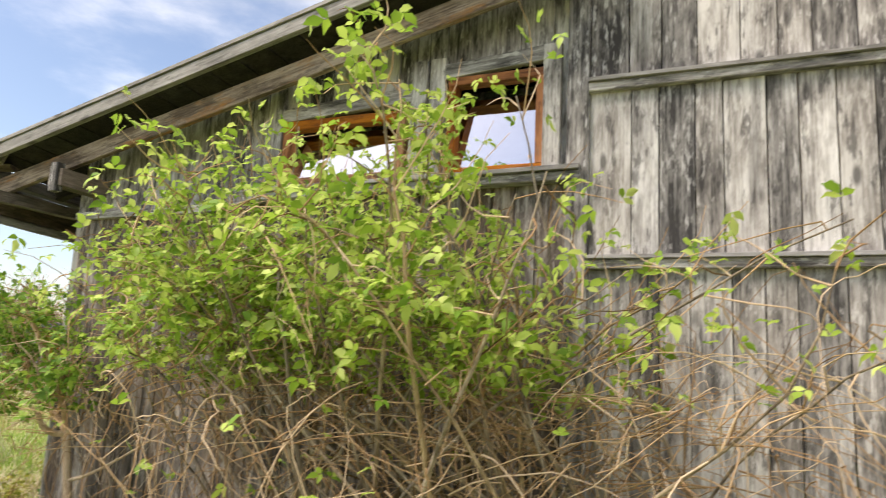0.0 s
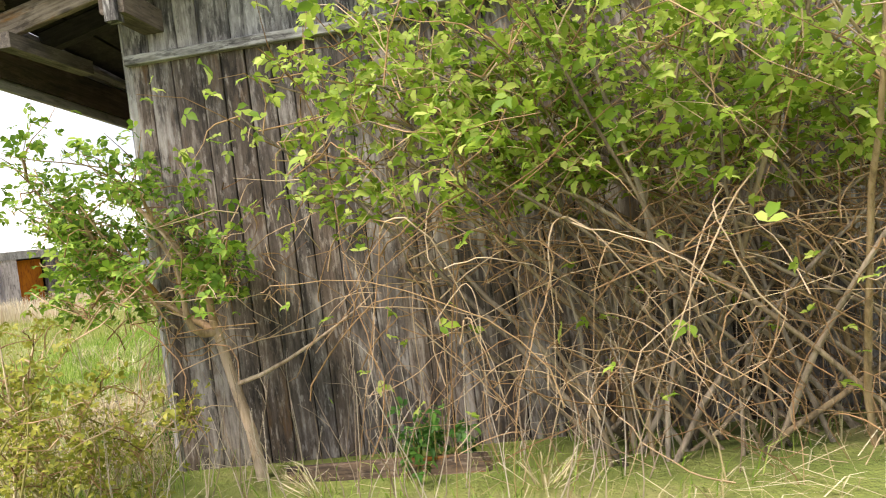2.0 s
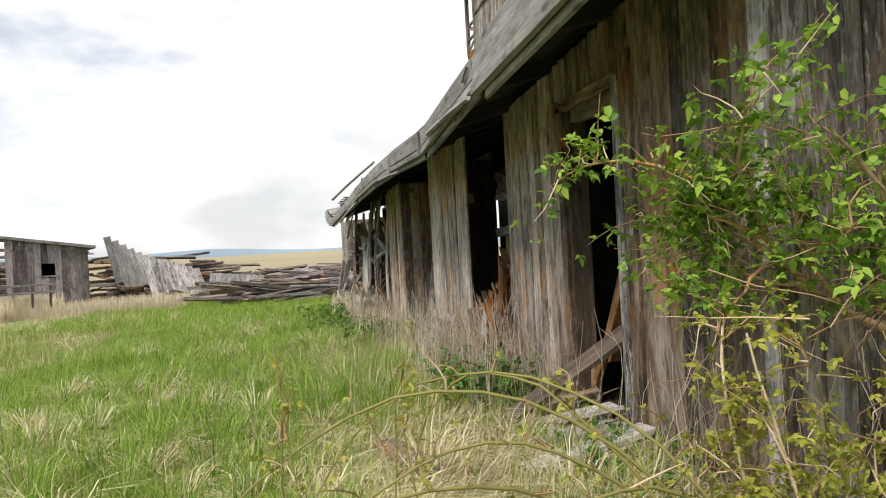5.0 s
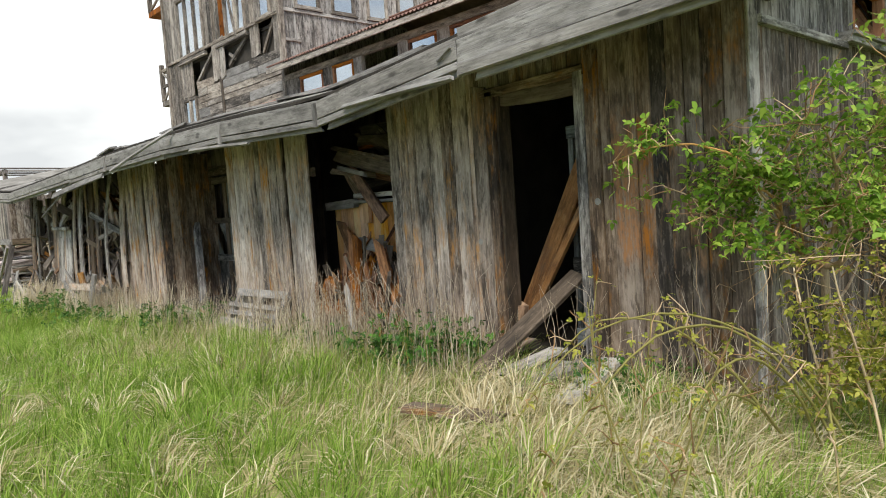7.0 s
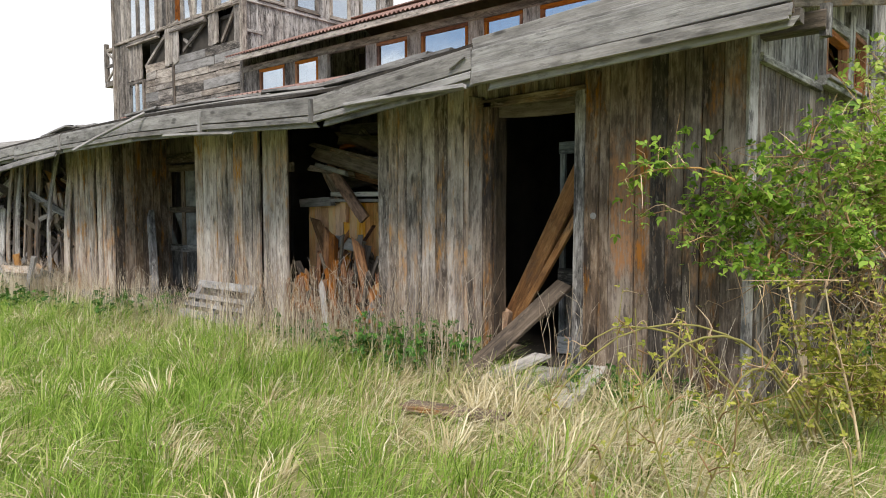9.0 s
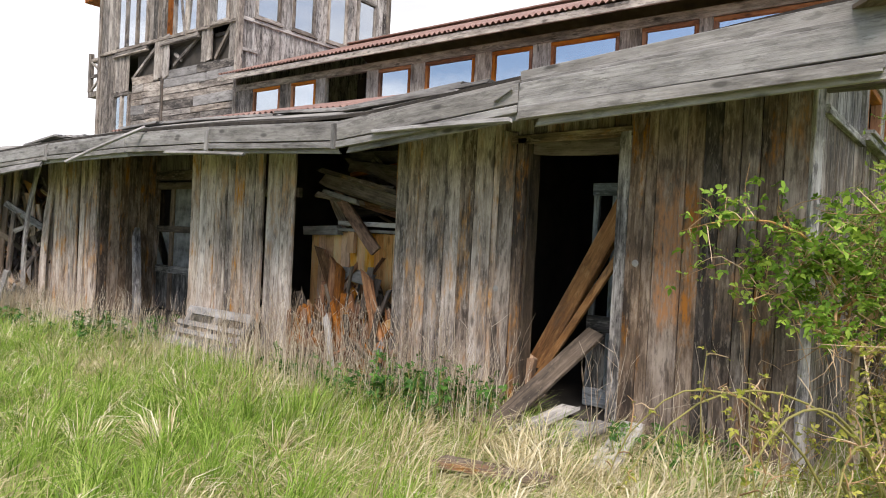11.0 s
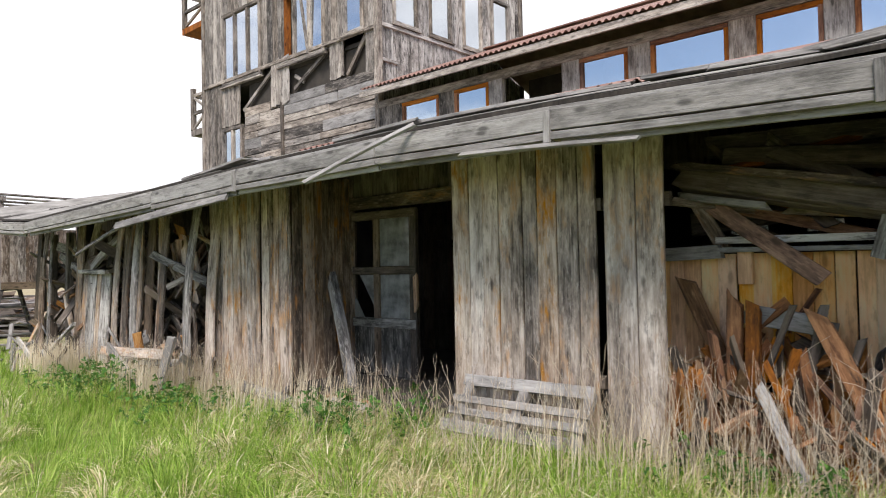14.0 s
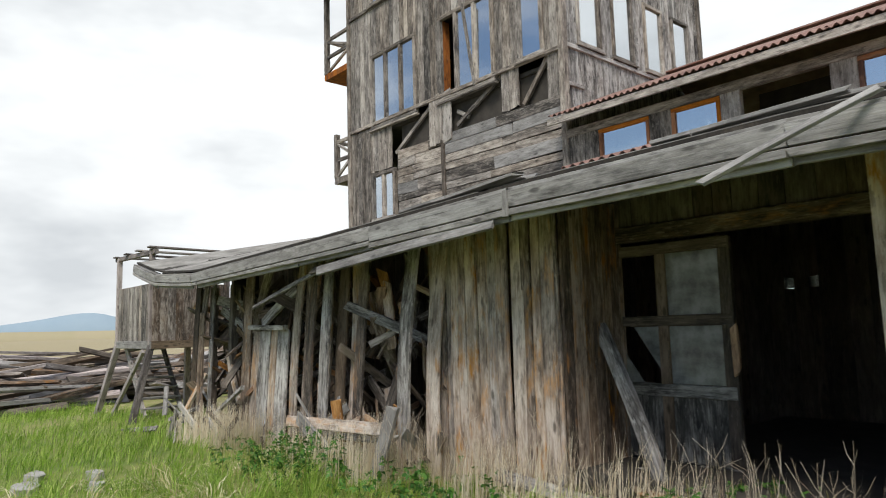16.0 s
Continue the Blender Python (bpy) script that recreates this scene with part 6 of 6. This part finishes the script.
def yellow_shrub(at, label, seed, h=0.95, r=0.45, n=16):
    g = np.random.default_rng(seed)
    at = np.array(at)
    stems, twigs, leaf = [], [], []
    for i in range(n):
        e = at + np.array((g.normal(0, r), g.normal(0, r), h * g.uniform(0.6, 1.15)))
        s = bent(at + g.normal(size=3) * np.array((0.15, 0.15, 0)), e, 0.1, 0.08, 7, 0.006, 0.002, g)
        stems.append(s)
        tw, lv = sprigs(s, 9, 0.09, 0.04, g, 0.3, 7, 0.03)
        twigs += tw
        leaf += lv
    shrub("shrub", tuple(at), label, stems, twigs, leaf, 0.034, M_YELLOW, M_CANE, seed)


def bramble():
    g = np.random.default_rng(31)
    canes, twigs, leaf = [], [], []
    for a, b, lift in (((0.55, -0.55, 0.1), (0.15, -2.5, 0.25), 1.15), ((0.5, -0.6, 0.1), (0.45, -2.2, 0.2), 1.0), ((0.6, -0.5, 0.1), (-0.4, -2.0, 0.25), 1.15),
                       ((0.4, -0.7, 0.1), (0.7, -2.6, 0.15), 0.85), ((0.5, -0.4, 0.1), (1.0, -1.9, 0.1), 1.0), ((0.3, -0.6, 0.1), (-0.6, -1.5, 0.3), 0.9)):
        s = bent(a, b, lift, 0.08, 14, 0.008, 0.003, g)
        canes.append(s)
        tw, lv = sprigs(s, 9, 0.06, 0.05, g, 0.15, 2, 0.015)
        twigs += tw
        leaf += lv
    for i in range(5):
        p = np.array((g.uniform(-0.2, 0.8), g.uniform(-2.3, -0.7), 0.1))
        canes.append(bent(p, p + np.array((g.normal(0, 0.1), g.normal(0, 0.1), g.uniform(0.6, 1.0))), 0.0, 0.05, 6, 0.005, 0.002, g))
        tw, lv = sprigs(canes[-1], 7, 0.06, 0.04, g, 0.2, 4, 0.02)
        twigs += tw
        leaf += lv
    shrub("bramble", (0.5, -1.2, 0.1), "arching olive bramble canes with few small leaves", canes, twigs, leaf, 0.026, M_YELLOW, M_CANE, 9)


def pale_stems():
    g = np.random.default_rng(33)
    for x, y, tx, ty in ((0.52, -0.45, 0.36, -0.50), (0.74, -0.48, 0.56, -0.55)):
        s = bent((x, y, 0.05), (tx, ty, 1.0), 0.0, 0.05, 8, 0.009, 0.004, g)
        tw, lv = sprigs(s, 20, 0.12, 0.05, g, 0.25, 8, 0.035)
        shrub("sapling", (x, y, 0.05), "thin pale-stemmed sapling with yellow-green leaves", [s], tw, lv, 0.034, M_YELLOW, M_PALE, 12)


def nettles(at, n, r, seed, h=0.35):
    g = np.random.default_rng(seed)
    stems, leaf = [], []
    for i in range(n):
        p = np.array(at) + np.array((g.normal(0, r), g.normal(0, r * 0.6), 0))
        p[2] = gz(p[0], p[1])
        s = bent(p, p + np.array((g.normal(0, 0.04), g.normal(0, 0.04), h * g.uniform(0.5, 1.2))), 0, 0.02, 4, 0.004, 0.002, g)
        stems.append(s)
        leaf += [along(s, f) + g.normal(size=3) * 0.02 for f in g.uniform(0.3, 1, 9)]
    shrub("nettle_clump", tuple(at), "dark green nettle clump in the grass", stems, [], leaf, 0.05, M_NETTLE, M_CANE, seed, "plant", 0.6)


big_bush()
elder()
yellow_shrub((0.35, -0.35, 0.08), "yellow-green shrub at the building corner", 14, 0.6, 0.2, 4)
yellow_shrub((0.95, -0.25, 0.08), "leafy yellow-green shrub beside the side wall", 15, 0.85, 0.22, 5)
yellow_shrub((0.66, 0.02, 0.08), "dense yellow-green shrub beside the building corner", 16, 0.5, 0.20, 9)
bramble()
pale_stems()
nettles((0.35, 1.5, 0.1), 16, 0.14, 41, 0.28)
nettles((-2.6, -0.5, 0.1), 95, 0.34, 42, 0.40)
nettles((-4.3, -0.35, 0.05), 26, 0.35, 43, 0.28)
nettles((-7.6, -0.75, 0.0), 50, 0.4, 44)
nettles((-7.9, 0.25, 0.02), 20, 0.2, 48, 0.3)
nettles((-12.3, -1.1, -0.1), 80, 0.55, 45, 0.45)
nettles((-0.55, -0.35, 0.1), 16, 0.25, 46, 0.22)
nettles((-10.3, -0.9, -0.1), 40, 0.5, 47, 0.3)


# ---- grass ----
def wavy(x, y, f, p):
    return np.sin(f * x + p) * np.cos(f * 1.3 * y - p) + 0.6 * np.sin(2.3 * f * (x + y) + 2 * p)


def scatter(n, x0, x1, y0, y1, g):
    x, y = g.uniform(x0, x1, n), g.uniform(y0, y1, n)
    out = ~((x < 0.02) & (y > -0.03) & (x > -18.2)) & ~((x > 0) & (x < 0.05) & (y > 0))
    return x[out], y[out]


def thin(x, y):
    """How far straw takes the green's place: before the open doorway and along the wall foot."""
    mat = 0.6 * np.exp(-(((x + 1.1) / 1.3) ** 2 + ((y + 1.1) / 0.75) ** 2) ** 2)
    foot = 0.3 * np.clip(1 + (y + 0.2) / 0.9, 0, 1) * (x > -10) * (x < 0)
    return np.maximum(mat, foot)


def lawn(name, n, area, hmin, hmax, w, lean, mat, seed, patch, label, sign=1.0):
    g = np.random.default_rng(seed)
    x, y = scatter(n, *area, g)
    keep = sign * wavy(x, y, 0.9, 1.0) + 0.7 * wavy(x, y, 3.1, 0.4) + g.normal(0, 0.8, len(x)) > patch
    if mat is M_GRASS:
        keep &= g.random(len(x)) > thin(x, y)
    x, y = x[keep], y[keep]
    clump = 0.6 + 0.4 * (wavy(x, y, 4.2, 2.0) > 0)
    h = g.uniform(hmin, hmax, len(x)) * clump
    v, t = blades(x, y, ground_z(x, y), h, g.uniform(0.6, 1.3, len(x)) * w, np.abs(g.normal(lean, lean * 0.5, len(x))), seed)
    return tagged(mesh_np(name, v, t, mat), label, "grass", kind="stuff")


lawn("grass", 110000, (-14, 3.2, -5.6, 0.0), 0.08, 0.28, 0.006, 0.6, M_GRASS, 1, -0.5, "lush green grass before the building")
lawn("grass", 46000, (-30, -14, -9, 0.5), 0.12, 0.32, 0.010, 0.5, M_GRASS, 2, -0.6, "green grass of the far field")
lawn("grass", 60000, (-16, 4.5, -16, -5.6), 0.12, 0.34, 0.010, 0.5, M_GRASS_PALE, 3, -0.3, "green grass of the open field")
lawn("grass", 3500, (0.05, 3.0, 0.0, 5.5), 0.08, 0.26, 0.006, 0.6, M_GRASS, 4, 0.1, "sparse green grass along the side wall")
lawn("grass", 40000, (-42, 4, -40, -16), 0.15, 0.40, 0.03, 0.5, M_GRASS_PALE, 5, 0.0, "green grass of the distant field")
lawn("dry_grass", 17000, (-14, 3.2, -5.6, 0.0), 0.18, 0.42, 0.006, 1.5, M_STRAW, 6, 0.75, "flattened blond straw among the grass", -1.0)
lawn("dry_grass", 30000, (-30, 4.5, -16, -5.6), 0.18, 0.4, 0.009, 1.2, M_STRAW, 7, 0.5, "blond straw across the open field", -1.0)
lawn("dry_grass", 3500, (0.05, 3.0, -0.3, 5.5), 0.12, 0.35, 0.006, 1.5, M_STRAW, 8, 0.2, "dry straw along the side wall", -1.0)
lawn("dry_grass", 5200, (-2.5, 0.5, -2.1, -0.2), 0.2, 0.45, 0.006, 1.6, M_STRAW, 12, -1.2, "thick matted straw before the doorway", -1.0)
lawn("dry_grass", 5000, (-9.5, -2.0, -1.6, -0.05), 0.2, 0.5, 0.005, 0.8, M_STRAW, 13, -0.6, "dry straw at the wall foot", -1.0)


def tufts(name, n, per, area, length, w, lean, mat, seed, label, spread=0.09):
    """Fountain-like tufts: blades that fall outwards from a middle."""
    g = np.random.default_rng(seed)
    cx, cy = scatter(n, *area, g)
    keep = wavy(cx, cy, 0.7, 2.2) + g.normal(0, 0.7, len(cx)) > -0.3
    if mat is M_GRASS:
        keep &= g.random(len(cx)) > thin(cx, cy)
    cx, cy = cx[keep], cy[keep]
    size = np.repeat(g.uniform(0.6, 1.25, len(cx)), per)
    lead = np.repeat(g.uniform(0, 6.3, len(cx)), per)
    k = len(size)
    way = lead + g.normal(0, 1.0, k)
    x = np.repeat(cx, per) + np.cos(way) * g.uniform(0, spread, k)
    y = np.minimum(np.repeat(cy, per) + np.sin(way) * g.uniform(0, spread, k), np.where((x < 0.02) & (x > -18.2), -0.03, 99))
    v, t = blades(x, y, ground_z(x, y), size * g.uniform(0.6, 1.1, k) * length, g.uniform(0.7, 1.3, k) * w, np.abs(g.normal(lean, 0.35, k)), seed, way)
    tagged(mesh_np(name, v, t, mat), label, "grass", kind="stuff")


tufts("straw_tufts", 330, 44, (-13, 2.4, -4.4, -0.6), 0.36, 0.0085, 1.35, M_STRAW, 71, "drooping blond straw tufts in the green grass")
tufts("grass_tufts", 1700, 34, (-13, 2.4, -4.6, -0.2), 0.34, 0.006, 0.75, M_GRASS, 72, "lush long green grass tufts")
tufts("straw_tufts", 260, 30, (-24, 3.5, -14, -4.6), 0.36, 0.009, 1.3, M_STRAW, 73, "drooping blond straw tufts across the field", 0.14)
tufts("straw_tufts", 60, 44, (-2.8, 1.2, -2.6, -0.4), 0.38, 0.0075, 1.4, M_STRAW, 75, "matted blond straw tufts before the open doorway")
tufts("straw_tufts", 24, 40, (0.15, 2.2, -2.6, 3.0), 0.34, 0.006, 1.3, M_STRAW, 74, "drooping straw tufts near the corner")


def reeds(name, n, area, hmin, hmax, w, seed, label, mat=M_REED):
    g = np.random.default_rng(seed)
    x, y = scatter(n, *area, g)
    v, t = blades(x, y, ground_z(x, y), g.uniform(hmin, hmax, len(x)), g.uniform(0.7, 1.3, len(x)) * w, np.abs(g.normal(0.12, 0.1, len(x))), seed)
    tagged(mesh_np(name, v, t, mat), label, "reeds", kind="stuff")


reeds("dry_reeds", 9000, (-19, -9.5, -20.5, -13.5), 0.5, 0.95, 0.02, 51, "pale dry reed patch in the field")
reeds("dry_reeds", 700, (-9.6, -1.9, -0.95, -0.08), 0.3, 0.72, 0.005, 55, "dry reed stems at the foot of the board wall")
reeds("dry_reeds", 26000, (-31, -20, -26, -11.5), 0.5, 1.0, 0.035, 52, "pale dry reeds before the far sheds")
reeds("dry_reeds", 5000, (-32, -24, -14, -6), 0.3, 0.6, 0.03, 53, "thin dry reeds before the timber heaps")
reeds("dry_reeds", 2600, (-16.5, -9.6, -0.9, -0.1), 0.3, 0.7, 0.006, 54, "dry reed tufts along the ruined wall")


def stalks(n, area, hmin, hmax, seed, label):
    """Thin bare weed stalks with a few side twigs."""
    g = np.random.default_rng(seed)
    paths = []
    x, y = scatter(n, *area, g)
    for px, py in zip(x, y):
        h = g.uniform(hmin, hmax)
        p = np.array((px, py, gz(px, py) - 0.02))
        s = bent(p, p + np.array((g.normal(0, 0.14), g.normal(0, 0.10), h)), 0, 0.04, 6, 0.0035, 0.0012, g)
        paths.append(s)
        for _ in range(int(g.integers(0, 4))):
            q = along(s, g.uniform(0.4, 0.95))
            paths.append(bent(q, q + np.array((g.normal(0, 0.08), g.normal(0, 0.06), g.uniform(0.05, 0.2))), 0, 0.01, 3, 0.002, 0.001, g))
    v, t = tube_paths(paths, 3)
    tagged(mesh_np("dry_stalks", v, t, M_STALK), label, "weeds", kind="stuff")


stalks(430, (-5.6, -2.0, -0.75, -0.05), 0.35, 0.95, 61, "bare dry weed stalks before the wall gap")
stalks(130, (-9.0, -5.6, -0.9, -0.05), 0.3, 0.75, 62, "bare dry weed stalks by the pallet")
stalks(260, (-13.0, -9.0, -0.8, -0.05), 0.35, 0.8, 63, "bare dry weed stalks along the ruined wall")
stalks(60, (-1.2, 0.5, -0.7, -0.05), 0.3, 0.9, 64, "bare dry twigs at the corner")
stalks(90, (0.1, 1.2, 0.1, 3.0), 0.3, 0.8, 65, "bare dry stalks along the side wall")
